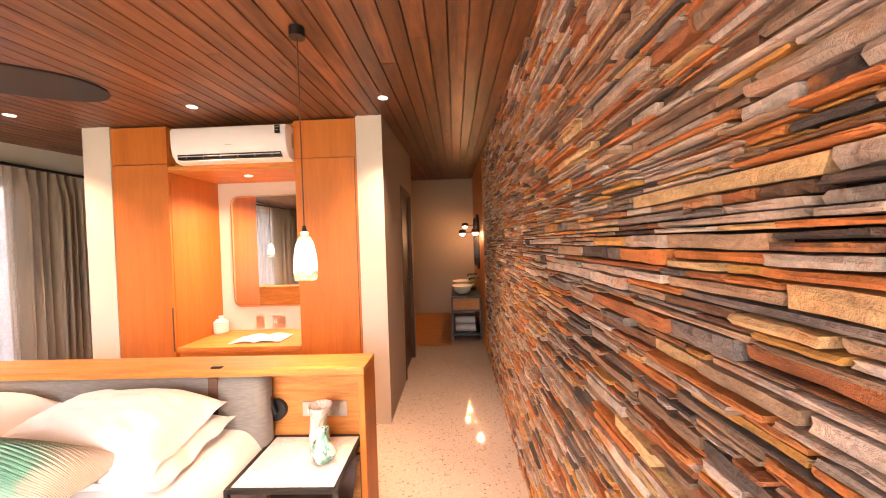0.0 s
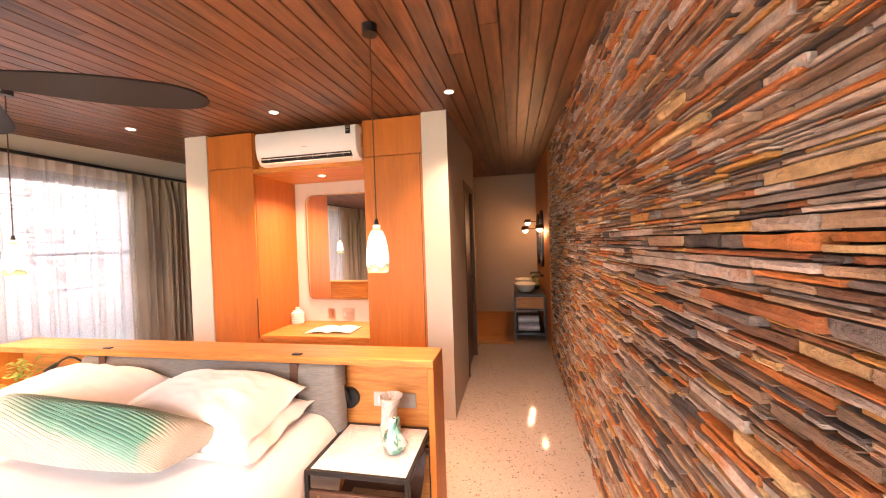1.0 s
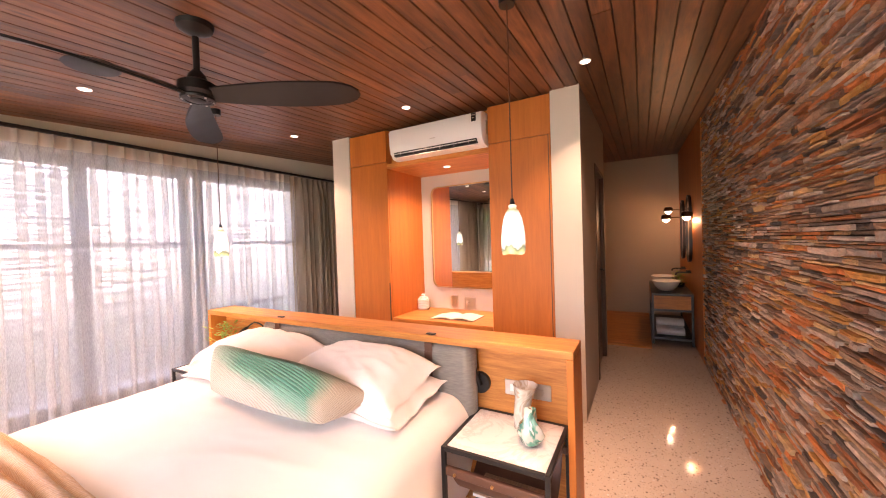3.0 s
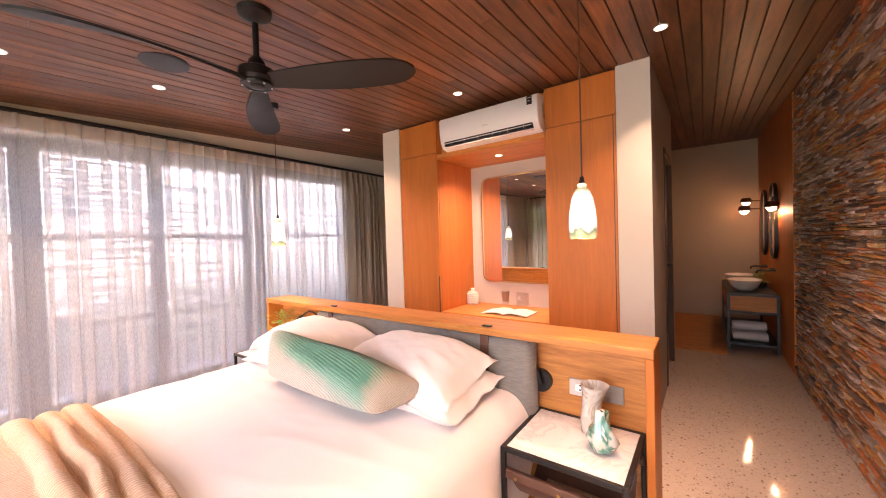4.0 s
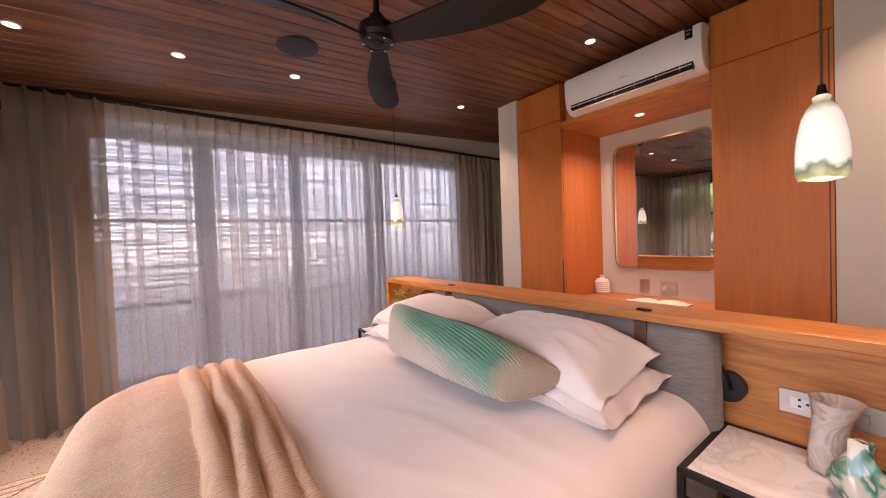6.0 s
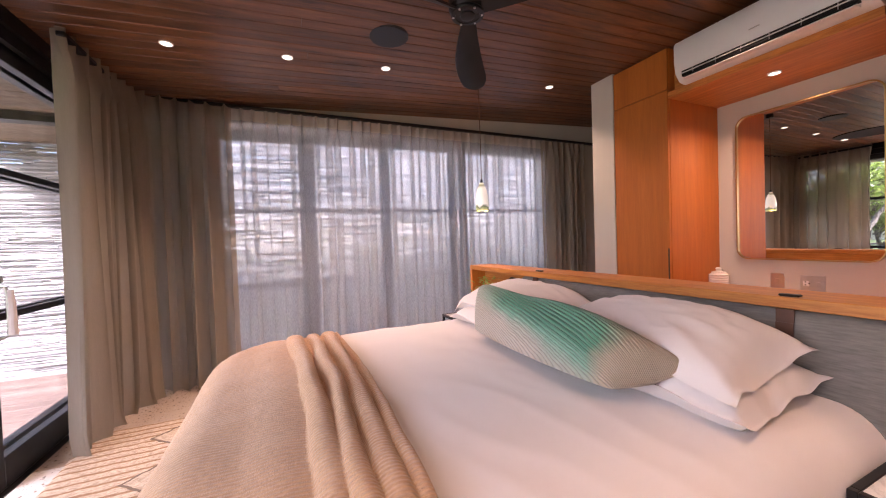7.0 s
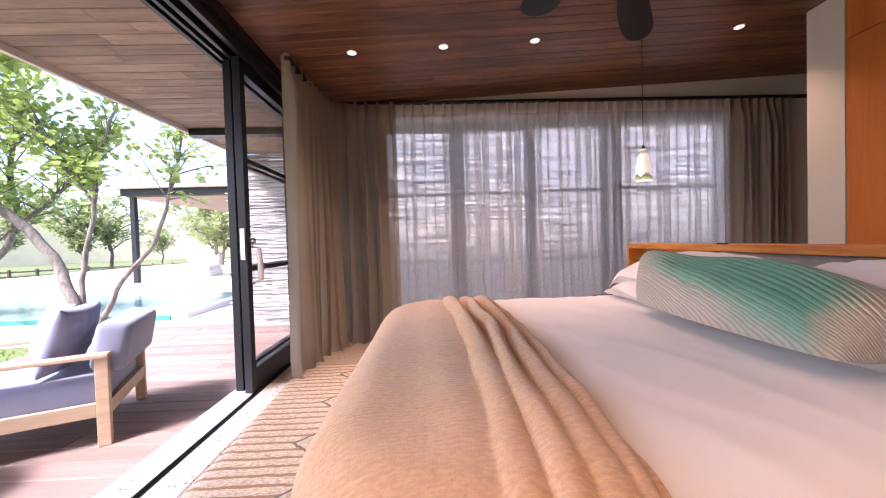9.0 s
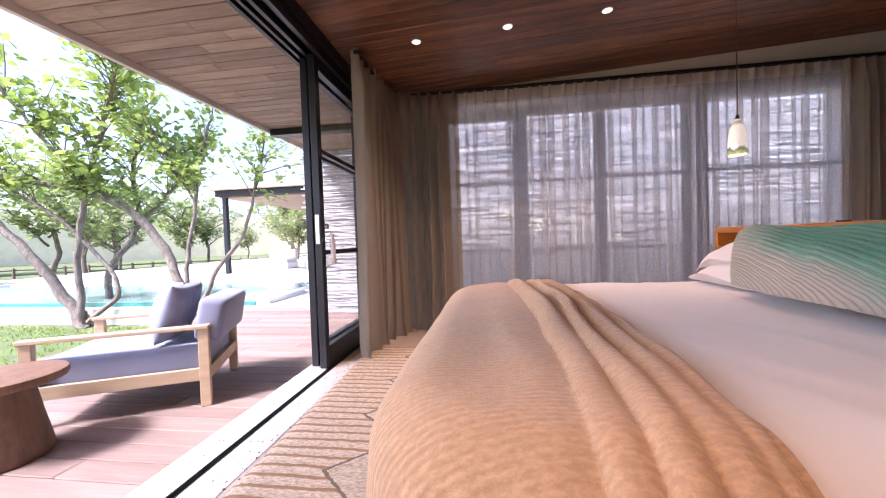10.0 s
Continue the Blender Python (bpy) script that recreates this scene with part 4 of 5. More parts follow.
# ceiling fan at rest
fan = thing("ceiling_fan", "matt black three-blade ceiling fan with a downrod", "ceiling fan", (-1.27, 1.765, 2.02))
FX, FY = -1.27, 1.765
part("canopy", lathe(bmesh.new(), [(0.074, 2.40), (0.074, 2.362), (0.068, 2.345), (0.042, 2.330), (0.018, 2.325)], 28, (FX, FY, 0)), M_FAN, fan)
part("downrod", tube(bmesh.new(), [(FX, FY, 2.31), (FX, FY, 2.13)], 0.014, 14), M_FAN, fan)
part("motor", lathe(bmesh.new(), [(0.02, 2.16), (0.035, 2.14), (0.04, 2.12), (0.075, 2.10), (0.078, 2.06), (0.06, 2.04), (0.03, 2.034)], 28, (FX, FY, 0)), M_FAN, fan)
hub = part("hub_cap", lathe(bmesh.new(), [(0.066, 2.045), (0.070, 2.038), (0.068, 2.030), (0.052, 2.028), (0.050, 2.032), (0.032, 2.032), (0.031, 2.026), (0.022, 2.022), (0.004, 2.021)], 32, (FX, FY, 0)), M_FAN, fan)
for i in range(6):
    part("hub_screw", tube(bmesh.new(), [(FX + 0.060 * math.cos(i * 1.0472), FY + 0.060 * math.sin(i * 1.0472), 2.031), (FX + 0.060 * math.cos(i * 1.0472), FY + 0.060 * math.sin(i * 1.0472), 2.026)], 0.005, 8), M_STEEL, hub)


def blade(angle):
    bm = bmesh.new()

    def f(u, v):
        s = 0.03 + 0.70 * u
        half = (0.030 + 0.045 * math.sin(min(1, u * 1.15) * math.pi * 0.62)) * (1 if u < 0.82 else math.sqrt(max(0.02, 1 - ((u - 0.82) / 0.185) ** 2)))
        w = (2 * v - 1) * half
        twist = -radians(34 - 22 * u)
        c = 0.05 * u * u
        return Vector((s, w * math.cos(twist) + 0.05 * math.sin(u * 2.6), 2.055 + w * math.sin(twist) + 0.03 * u - c))

    grid(bm, 34, 8, f)
    thicken(bm, 0.009)
    bmesh.ops.transform(bm, verts=bm.verts, matrix=pose(FX, FY, 0, 0, 0, angle))
    return bm


for ang in (25, 145, 265):
    part("blade", blade(ang), M_FAN, fan, "curved black blade", smooth=60)

# ---- curtains, windows ----
CX, CZ = -3.385, 2.262


def curtain(name, path, label, seed, pitch=0.100, depth=0.036, z0=0.012, z1=2.255, mat=M_CURTAIN, full=0.0, step=0.0045):
    """A pinch-pleated curtain along a line of (x, y) points; full: 0 flat between narrow folds, 1 deep rounded folds."""
    pts = [Vector((*p, 0)) for p in path]
    lens = [0.0]
    for a, b in zip(pts, pts[1:]):
        lens.append(lens[-1] + (b - a).length)
    total = lens[-1]
    rnd = random.Random(seed)
    ph = [rnd.uniform(-0.5, 0.5) for _ in range(200)]
    am = [rnd.uniform(0.30, 1.45) for _ in range(200)]

    def f(u, v, lift=0.0):
        s = min(max(u * total, 0.0), total)
        i = max(k for k in range(len(lens) - 1) if lens[k] <= s + 1e-9)
        a, b = pts[i], pts[i + 1]
        d = (b - a).normalized()
        p = a + d * (s - lens[i])
        nrm = Vector((-d.y, d.x, 0))
        k = s / pitch
        j = int(k)
        loc = k - j - 0.5 - 0.36 * ph[j]
        top = math.exp(-(loc / 0.13) ** 2) - 0.2
        wide = 0.13 + 0.05 * (1 - full) + 0.10 * v * (0.5 + am[j + 7] * 0.5) + 0.16 * full
        lean = loc - 0.16 * ph[j + 3] * v
        fold = am[j] * math.exp(-(lean / wide) ** 2) * (1 - 0.35 * v * (ph[j + 1] > 0.1) * (1 - full))
        roll = 0.55 * math.sin(2 * math.pi * s / (pitch * 4.3) + seed + 1.4 * v) * v
        w = min(1.0, v / 0.14)
        w = w * w * (3 - 2 * w)
        off = depth * ((1 - w) * top * 1.0 + w * ((1.25 + 0.9 * full) * fold + roll * (0.5 + 0.5 * full) - 0.3))
        curl = -(0.62 - 0.29 * full) * pitch * math.sin(max(-math.pi, min(math.pi, math.pi * lean / (2.2 * wide)))) * w * fold
        hem = 0.02 * max(0.0, (v - 0.96) / 0.04) * math.sin(k * 2)
        p = p + nrm * (off + hem + lift) + d * curl
        return Vector((p.x, p.y, z1 + (z0 - z1) * v + 0.008 * (v > 0.99) * math.sin(k * 1.3)))

    ob = solid(name, grid(bmesh.new(), int(total / step), 40, f), mat, label, "curtain", "linen curtains", smooth=80)
    part("heading_tape", grid(bmesh.new(), int(total / step), 3, lambda u, v: f(u, 0.042 * v, 0.004)), M_TAPE if mat is M_CURTAIN else mat, ob, "doubled cream heading band", smooth=80)
    return ob


SHEER = "sheer oatmeal linen curtain with pinch pleats, drawn across glass doors"
curtain("curtain", [(CX, 2.27), (CX, 0.62)], SHEER, 3)
curtain("curtain", [(CX - 0.012, 3.95), (CX - 0.012, 2.25)], SHEER, 8)
curtain("curtain", [(CX, 4.56), (CX, 3.88)], "oatmeal linen curtain gathered beside the glass doors, shade put into its colour", 12, depth=0.045, full=0.7, pitch=0.085, mat=M_DRAPE)
curtain("curtain", [(CX + 0.03, 0.66), (CX + 0.04, 0.34), (CX + 0.10, 0.13), (CX + 0.22, 0.03), (-2.93, 0.0), (-2.41, -0.03)], "oatmeal linen curtain gathered in the corner beside the sliding door, shade put into its colour", 21, depth=0.078, full=0.75, pitch=0.108, mat=M_DRAPE)
solid("curtain_rail", boxes((CX - 0.02, CX + 0.02, 0.06, 4.75, 2.262, 2.287), (CX - 0.02, -2.40, 0.0, 0.04, 2.205, 2.23), bev=0.004), M_BLACK, "slim black curtain rail under the ceiling", "curtain rail")


def glass_leaf(name, label, x0, x1, y0, y1, z1, bars=(0.73, 1.43), stile=0.085, mat=M_BLACK, along="y"):
    """One sliding glass leaf in a frame, with glazing bars."""
    t = thing(name, label, "glass door", ((x0 + x1) / 2, (y0 + y1) / 2, 0), kind="structure")
    lo, hi = (y0, y1) if along == "y" else (x0, x1)

    def bar(a, b, z0, zz, d=0.0):
        return (x0 + d, x1 - d, a, b, z0, zz) if along == "y" else (a, b, y0 + d, y1 - d, z0, zz)

    for a, b in ((lo, lo + stile), (hi - stile, hi)):
        part("stile", boxes(bar(a, b, 0.005, z1), bev=0.003), mat, t)
    part("top_rail", boxes(bar(lo + stile, hi - stile, z1 - 0.09, z1), bev=0.003), mat, t)
    part("bottom_rail", boxes(bar(lo + stile, hi - stile, 0.005, 0.15), bev=0.003), mat, t)
    for z in bars:
        part("glazing_bar", boxes(bar(lo + stile, hi - stile, z - 0.016, z + 0.016, 0.006), bev=0.002), mat, t)
    mid = (x0 + x1) / 2 if along == "y" else (y0 + y1) / 2
    g = (mid - 0.003, mid + 0.003, lo + stile, hi - stile, 0.15, z1 - 0.09) if along == "y" else (lo + stile, hi - stile, mid - 0.003, mid + 0.003, 0.15, z1 - 0.09)
    p = part("pane", boxes(g), M_GLASS, t, smooth=0)
    p.visible_shadow = False
    return t


M_FRAME = plain("grey_window_steel", (0.10, 0.105, 0.12), 0.45, 0.0, 0.15, 14)
WL = "tall glazed steel door leaf behind the curtain"
glass_leaf("window_1", WL, -3.74, -3.70, 0.44, 1.26, 2.17, mat=M_FRAME)
glass_leaf("window_2", WL, -3.69, -3.65, 1.24, 2.05, 2.17, mat=M_FRAME)
glass_leaf("window_3", WL, -3.62, -3.58, 1.97, 2.82, 2.17, mat=M_FRAME)
glass_leaf("window_4", WL, -3.56, -3.52, 2.84, 4.19, 2.17, mat=M_FRAME)

# stacked leaves of the open sliding door
L1 = glass_leaf("sliding_door_1", "black steel sliding glass door leaf pushed open", -3.32, -2.22, -0.255, -0.205, 2.14, (0.80, 1.50), 0.055, M_BLUEBLACK, "x")
glass_leaf("sliding_door_2", "black steel sliding glass door leaf parked behind", -3.36, -2.26, -0.335, -0.285, 2.14, (0.80, 1.50), 0.055, M_BLUEBLACK, "x")
lk = part("lock_plate", boxes((-2.218, -2.214, -0.245, -0.215, 0.86, 1.06), bev=0.001), M_STEEL, L1, "steel lock plate")
part("lock_cylinder", tube(bmesh.new(), [(-2.27, -0.204, 0.98), (-2.27, -0.18, 0.98)], 0.018, 14), M_STEEL, lk)
part("pull_handle", tube(bmesh.new(), [(-2.27, -0.204, 0.94), (-2.27, -0.165, 0.94), (-2.27, -0.16, 0.90), (-2.27, -0.16, 0.72), (-2.27, -0.204, 0.70)], 0.008, 10), M_STEEL, L1, "steel pull handle")
part("tassel", tube(bmesh.new(), [(-2.27, -0.15, 0.93), (-2.272, -0.148, 0.85), (-2.268, -0.146, 0.72)], [0.010, 0.014, 0.016], 10), M_LINEN, L1, "white cord tassel")
solid("door_track", boxes((-3.5, 1.0, -0.21, -0.205, -0.03, 0.002), (-3.5, 1.0, -0.178, -0.173, -0.03, 0.002)), M_BLACK, "black sunken sliding door track", "door track", kind="structure")
solid("door_head_track", boxes((-3.72, 1.0, -0.40, -0.375, 2.14, 2.188), (-3.72, 1.0, -0.345, -0.325, 2.14, 2.188), (-3.72, 1.0, -0.29, -0.265, 2.14, 2.188), (-3.72, 1.0, -0.19, -0.16, 2.12, 2.188)), M_BLACK, "black door head with parallel tracks", "door track", kind="structure")
solid("door_jamb", boxes((-3.46, -3.37, -0.42, -0.14, 0, 2.14)), M_BLUEBLACK, "black steel door jamb", "door frame", kind="structure")

# passage door beyond the curtain
pd = thing("door_2", "oak door at the end of the passage", "door", (-2.9, 5.08, 0), kind="structure")
part("leaf", boxes((-3.3, -2.45, 5.055, 5.095, 0, 2.1), bev=0.003), M_OAK, pd)
part("door_handle", tube(tube(bmesh.new(), [(-2.55, 5.055, 1.0), (-2.55, 5.01, 1.0)], 0.009), [(-2.55, 5.01, 1.0), (-2.67, 5.01, 1.0)], 0.008), M_BLACK, pd)

# ---- rug ----


def rug_cloth():
    k = Nodes("striped_jute")
    v = k.coords()
    sep = k.n("SeparateXYZ", Vector=v)
    wob = k.math("MULTIPLY", k.noise(v, 9, 3), 0.022)
    stripe = k.math("SINE", k.math("MULTIPLY", k.math("ADD", sep.outputs[0], wob), 105.0))
    c = k.mix(k.ramp(stripe, (0.45, (0, 0, 0)), (0.8, (1, 1, 1))), (0.72, 0.61, 0.47), (0.36, 0.22, 0.12))
    dx = k.math("PINGPONG", k.math("ADD", sep.outputs[0], 9.873), 0.2175)
    dy = k.math("ABSOLUTE", k.math("SUBTRACT", sep.outputs[1], 0.5))
    dia = k.math("ADD", k.math("MULTIPLY", dx, 1.1), k.math("MULTIPLY", dy, 1.0))
    dia = k.math("ADD", dia, k.math("MULTIPLY", k.noise(v, 30, 3), 0.03))
    c = k.mix(k.ramp(dia, (0.222, (1, 1, 1)), (0.232, (0, 0, 0))), c, (0.66, 0.57, 0.45))
    edge = k.math("LESS_THAN", k.math("ABSOLUTE", k.math("SUBTRACT", dia, 0.230)), 0.010)
    c = k.mix(edge, c, (0.16, 0.13, 0.11))
    f = k.noise(k.coords((1, 0.4, 1)), 110, 5, 0.75)
    c = k.mix(k.ramp(f, (0.40, (0.0, 0.0, 0.0)), (0.66, (0.75, 0.75, 0.75))), c, (0.25, 0.16, 0.09))
    k.bump(k.math("ADD", f, k.math("MULTIPLY", stripe, 0.4)), 0.8, 0.006)
    return k.fin(c, 0.95)


solid("rug", grid(bmesh.new(), 120, 60, lambda u, v: Vector((-2.72 + 3.2 * u, -0.064 + 0.0355 * 3.2 * u + 1.7 * v, 0.011 + 0.003 * noise.noise((u * 60, v * 34, 0)) - (0.010 if u in (0, 1) or v in (0, 1) else 0)))), rug_cloth(), "hand-woven jute rug with cream diamonds and brown stripes", "rug", smooth=80)

# ---- bathroom at the end of the corridor ----
bd = thing("floor_platform", "timber duckboard platform on the bathroom floor", "platform", (-0.1, 6.9, 0), kind="structure")
for i in range(15):
    yy = 5.80 + i * 0.144
    part("plank", boxes((-1.25, 0.535, yy, yy + 0.14, 0.0, 0.028), bev=0.002), M_OAK_X, bd)

van = thing("vanity", "black steel bathroom vanity with oak drawer front", "vanity", (0.77, 6.7, 0))
VX0, VX1, VY0, VY1 = 0.545, 0.985, 6.06, 7.55
part("top", boxes((VX0, VX1, VY0, VY1, 0.612, 0.636), bev=0.003), M_BLACK, van, "dark stone top")
part("drawer_box", boxes((VX0 + 0.012, VX1 - 0.012, VY0 + 0.012, VY1 - 0.012, 0.44, 0.611), bev=0.002), M_STUMP, van, "warm wooden drawer box")
part("drawer_front", boxes((VX0 + 0.028, VX1 - 0.028, VY0 + 0.004, VY0 + 0.0115, 0.443, 0.607), bev=0.001), M_OAK_X, van, "oak drawer front")
part("drawer_front", boxes((VX0 + 0.004, VX0 + 0.0115, VY0 + 0.028, VY1 - 0.028, 0.443, 0.607), bev=0.001), M_OAK_X, van, "oak drawer front")
for a in (VX0, VX1 - 0.025):
    for b in (VY0, VY1 - 0.025):
        part("leg", boxes((a, a + 0.025, b, b + 0.025, 0, 0.611)), M_BLACK, van)
for a in (VX0, VX1 - 0.025):
    part("rail", boxes((a, a + 0.025, VY0 + 0.025, VY1 - 0.025, 0.415, 0.439)), M_BLACK, van)
part("rail", boxes((VX0 + 0.025, VX1 - 0.025, VY0, VY0 + 0.025, 0.415, 0.439)), M_BLACK, van)
part("shelf", boxes((VX0, VX1, VY0, VY1, 0.06, 0.09), bev=0.002), M_BLACK, van)
for by in (6.42, 7.08):
    b = thing("basin", "white oval countertop basin", "basin", (0.72, by, 0.636), group="countertop basins")
    part("bowl", lathe(bmesh.new(), [(0.08, 0), (0.10, 0.004), (0.15, 0.05), (0.185, 0.115), (0.19, 0.125), (0.18, 0.122), (0.14, 0.06), (0.08, 0.02)], 36, (0.72, by, 0.636), 0.85, 1.2), M_CERAMIC, b, smooth=60)
    f = thing("wall_tap", "dark bronze wall-mounted basin tap", "tap", (0.985, by, 0.87), group="wall taps")
    part("spout", tube(bmesh.new(), [(0.998, by, 0.87), (0.86, by, 0.87), (0.835, by, 0.86), (0.83, by, 0.835)], 0.011, 12), M_BLACK, f)
    part("handle", tube(bmesh.new(), [(0.998, by + 0.09, 0.87), (0.95, by + 0.09, 0.87)], 0.02, 14), M_BLACK, f)
M_TOWEL = cloth("white_towel", (0.78, 0.74, 0.72), None, 220, bump=0.5)
for ty, tz, tl in ((6.22, 0.09, "white towel roll on the lower shelf"), (6.42, 0.09, "white towel roll on the lower shelf"), (6.34, 0.185, "folded white towel on towel rolls")):
    bm = tube(bmesh.new(), [(0.60, ty, tz + 0.05), (0.68, ty, tz + 0.052), (0.78, ty, tz + 0.05), (0.90, ty, tz + 0.05)], [0.047, 0.05, 0.05, 0.047], 20)
    for q in bm.verts:
        q.co.z = tz + max(0.0, (q.co.z - tz)) * 0.98
        q.co.y = ty + (q.co.y - ty) * 1.7 + 0.006 * noise.noise(q.co * 30)
    solid("towel", bm, M_TOWEL, tl, "towel", "towels on the vanity", smooth=60)


def capsule(yc, z0, z1, r, n=14):
    pts = []
    for i in range(n + 1):
        a = math.pi * i / n
        pts.append((yc + r * math.cos(a), z1 - r + r * math.sin(a)))
    for i in range(n + 1):
        a = math.pi + math.pi * i / n
        pts.append((yc + r * math.cos(a), z0 + r + r * math.sin(a)))
    return pts


for yc in (6.43, 7.22):
    t = thing("capsule_mirror", "tall capsule-shaped mirror with a dark rim on oak", "mirror", (1.0, yc, 1.0), group="capsule mirrors over the vanity")
    part("mirror_glass", plate(bmesh.new(), capsule(yc, 1.02, 1.85, 0.19), 0.978, 0.99, "x"), M_MIRROR, t, smooth=0)
    part("rim", ring(bmesh.new(), capsule(yc, 1.005, 1.865, 0.205), capsule(yc, 1.0205, 1.8495, 0.1895), 0.965, 0.998, "x"), M_BLACK, t)
M_GLOBE = glow("opal_lamp_glass", (1.0, 0.80, 0.52), 1.6)
for sy, hx, hz in SCONCES:
    t = thing("wall_sconce", "dark bronze wall sconce with a glowing opal glass", "wall lamp", (1.0, sy, hz), group="wall sconces beside the mirrors")
    part("back_plate", tube(bmesh.new(), [(0.999, sy, hz + 0.02), (0.975, sy, hz + 0.02)], 0.042, 20), M_BRONZE, t)
    part("arm", tube(bmesh.new(), [(0.975, sy, hz + 0.02), (hx + 0.04, sy, hz + 0.03)], 0.007, 10), M_BRONZE, t)
    part("cap", lathe(bmesh.new(), [(0.015, hz + 0.075), (0.050, hz + 0.068), (0.062, hz + 0.045), (0.064, hz + 0.005), (0.060, hz + 0.005), (0.052, hz + 0.05)], 24, (hx, sy, 0)), M_BRONZE, t)
    part("opal_glass", lathe(bmesh.new(), [(0.010, hz - 0.036), (0.032, hz - 0.024), (0.046, hz - 0.002), (0.046, hz + 0.012), (0.02, hz + 0.03)], 24, (hx, sy, 0)), M_GLOBE, t)

pot = thing("vanity_plant", "dark trailing plant in a small bowl", "plant", (0.9, 6.74, 0.636))
part("bowl", lathe(bmesh.new(), [(0.03, 0), (0.05, 0.01), (0.06, 0.06), (0.05, 0.06), (0.04, 0.02)], 20, (0.9, 6.74, 0.636)), M_BLACK, pot)
bm = bmesh.new()
for i in range(140):
    a, r, z = random.uniform(0, 6.28), random.uniform(0.01, 0.11), random.uniform(0.05, 0.22)
    c = Vector((0.88 + 0.8 * r * math.cos(a), 6.74 + r * math.sin(a), 0.636 + z))
    d = Vector((math.cos(a), math.sin(a), random.uniform(-0.4, 0.6))).normalized() * 0.03
    s = d.cross(Vector((0, 0, 1))).normalized() * 0.013
    bm.faces.new([bm.verts.new(q) for q in (c - d, c + s, c + d, c - s)])
part("foliage", bm, M_LEAF_IN, pot, smooth=0)

# ---- outside: deck, roof overhang, screen ----
DZ = -0.17
deck = thing("deck", "weathered hardwood terrace deck outside the doors", "deck", (-1.9, -1.9, DZ), kind="structure")
board = bmesh.new()
box(board, -0.068, 0.068, -0.5, 0.5, -0.03, 0, bev=0.004)
board_mesh = mesh_of("board", board, M_DECK, 30)
for i in range(48):
    x = 1.35 - i * 0.142
    cut = random.uniform(-2.6, -1.0)
    for a, b in ((-3.5, cut - 0.002), (cut + 0.002, -0.365)):
        o = new("board", board_mesh)
        o.parent = deck
        o.matrix_basis = deck.matrix_basis.inverted() @ (Matrix.Translation((x, (a + b) / 2, DZ + random.uniform(-0.001, 0.001))) @ Matrix.Diagonal((1, b - a, 1, 1)))
solid("deck_frame", boxes((-5.45, 1.4, -3.5, -0.37, DZ - 0.25, DZ - 0.032)), M_BLACK, "dark frame under the deck boards", "deck frame", kind="structure")


sof = thing("soffit", "weathered timber boards under the roof overhang", "soffit", (-1.4, -1.0, 2.235), kind="structure")
sof_mesh = mesh_of("soffit_board", boxes((-0.056, 0.056, -0.5, 0.5, 0, 0.015), bev=0.003), M_SOFFIT, 30)
for i in range(54):
    x = -4.916 + i * 0.118
    cut = random.uniform(-1.4, -0.65)
    for a, b in ((-1.62, cut - 0.001), (cut + 0.001, -0.43)):
        o = new("soffit_board", sof_mesh)
        o.parent = sof
        o.matrix_basis = sof.matrix_basis.inverted() @ (Matrix.Translation((x, (a + b) / 2, 2.235)) @ Matrix.Diagonal((1, b - a, 1, 1)))
solid("roof_overhang", boxes((-5.05, 1.45, -1.66, -0.43, 2.251, 2.40), (-5.05, 1.45, -1.66, -1.625, 2.19, 2.251)), M_PLASTER, "pale roof edge of the overhang", "roof", kind="structure")
solid("roof_beam", boxes((-4.0, -3.88, -1.62, -0.43, 2.16, 2.234)), M_BLACK, "black steel beam under the overhang", "beam", kind="structure")


M_REED = timber("grey_sticks", (0.70, 0.675, 0.665), (0.30, 0.28, 0.27), "y", 0.85, 1.0, islands=True, vary=0.8)


def reed():
    """A screen of stacked uneven sticks, each bent a little."""
    rnd = random.Random(5)
    rows, faces = [], []
    z = DZ
    while z < 2.5:
        h = rnd.uniform(0.012, 0.024)
        y = -1.9 + rnd.uniform(0, 0.3)
        while y < 5.2:
            w = rnd.uniform(0.2, 0.8)
            x = -5.0 + rnd.uniform(-0.012, 0.012)
            za, zb = z + rnd.uniform(-0.004, 0.004), z + rnd.uniform(-0.004, 0.004)
            zm, r0, r1 = (za + zb) / 2 + rnd.uniform(-0.006, 0.006), h * rnd.uniform(0.42, 0.62), h * rnd.uniform(0.42, 0.62)
            i = len(rows)
            for yy, zz, r in ((y, za, r0), (y + w / 2, zm, (r0 + r1) / 2), (y + w, zb, r1)):
                rows += [(x + r * math.cos(q * 1.0472), yy, zz + r * math.sin(q * 1.0472)) for q in range(6)]
            for q in range(6):
                n = (q + 1) % 6
                faces += [(i + q, i + n, i + 6 + n, i + 6 + q), (i + 6 + q, i + 6 + n, i + 12 + n, i + 12 + q)]
            faces += [tuple(i + q for q in range(5, -1, -1)), tuple(i + 12 + q for q in range(6))]
            y += w + rnd.uniform(0, 0.015)
        z += h * 0.78
    me = bpy.data.meshes.new("stick_screen")
    me.from_pydata(rows, [], faces)
    me.materials.append(M_REED)
    return me


tagged(new("stick_screen", reed()), "screen wall of stacked thin weathered sticks", "screen", kind="stuff")
solid("screen_posts", boxes(*[(-5.10, -5.035, y, y + 0.06, DZ, 2.5) for y in (-1.4, 0.2, 1.9, 3.6, 5.1)]), M_BLACK, "black posts behind the stick screen", "posts", kind="structure")
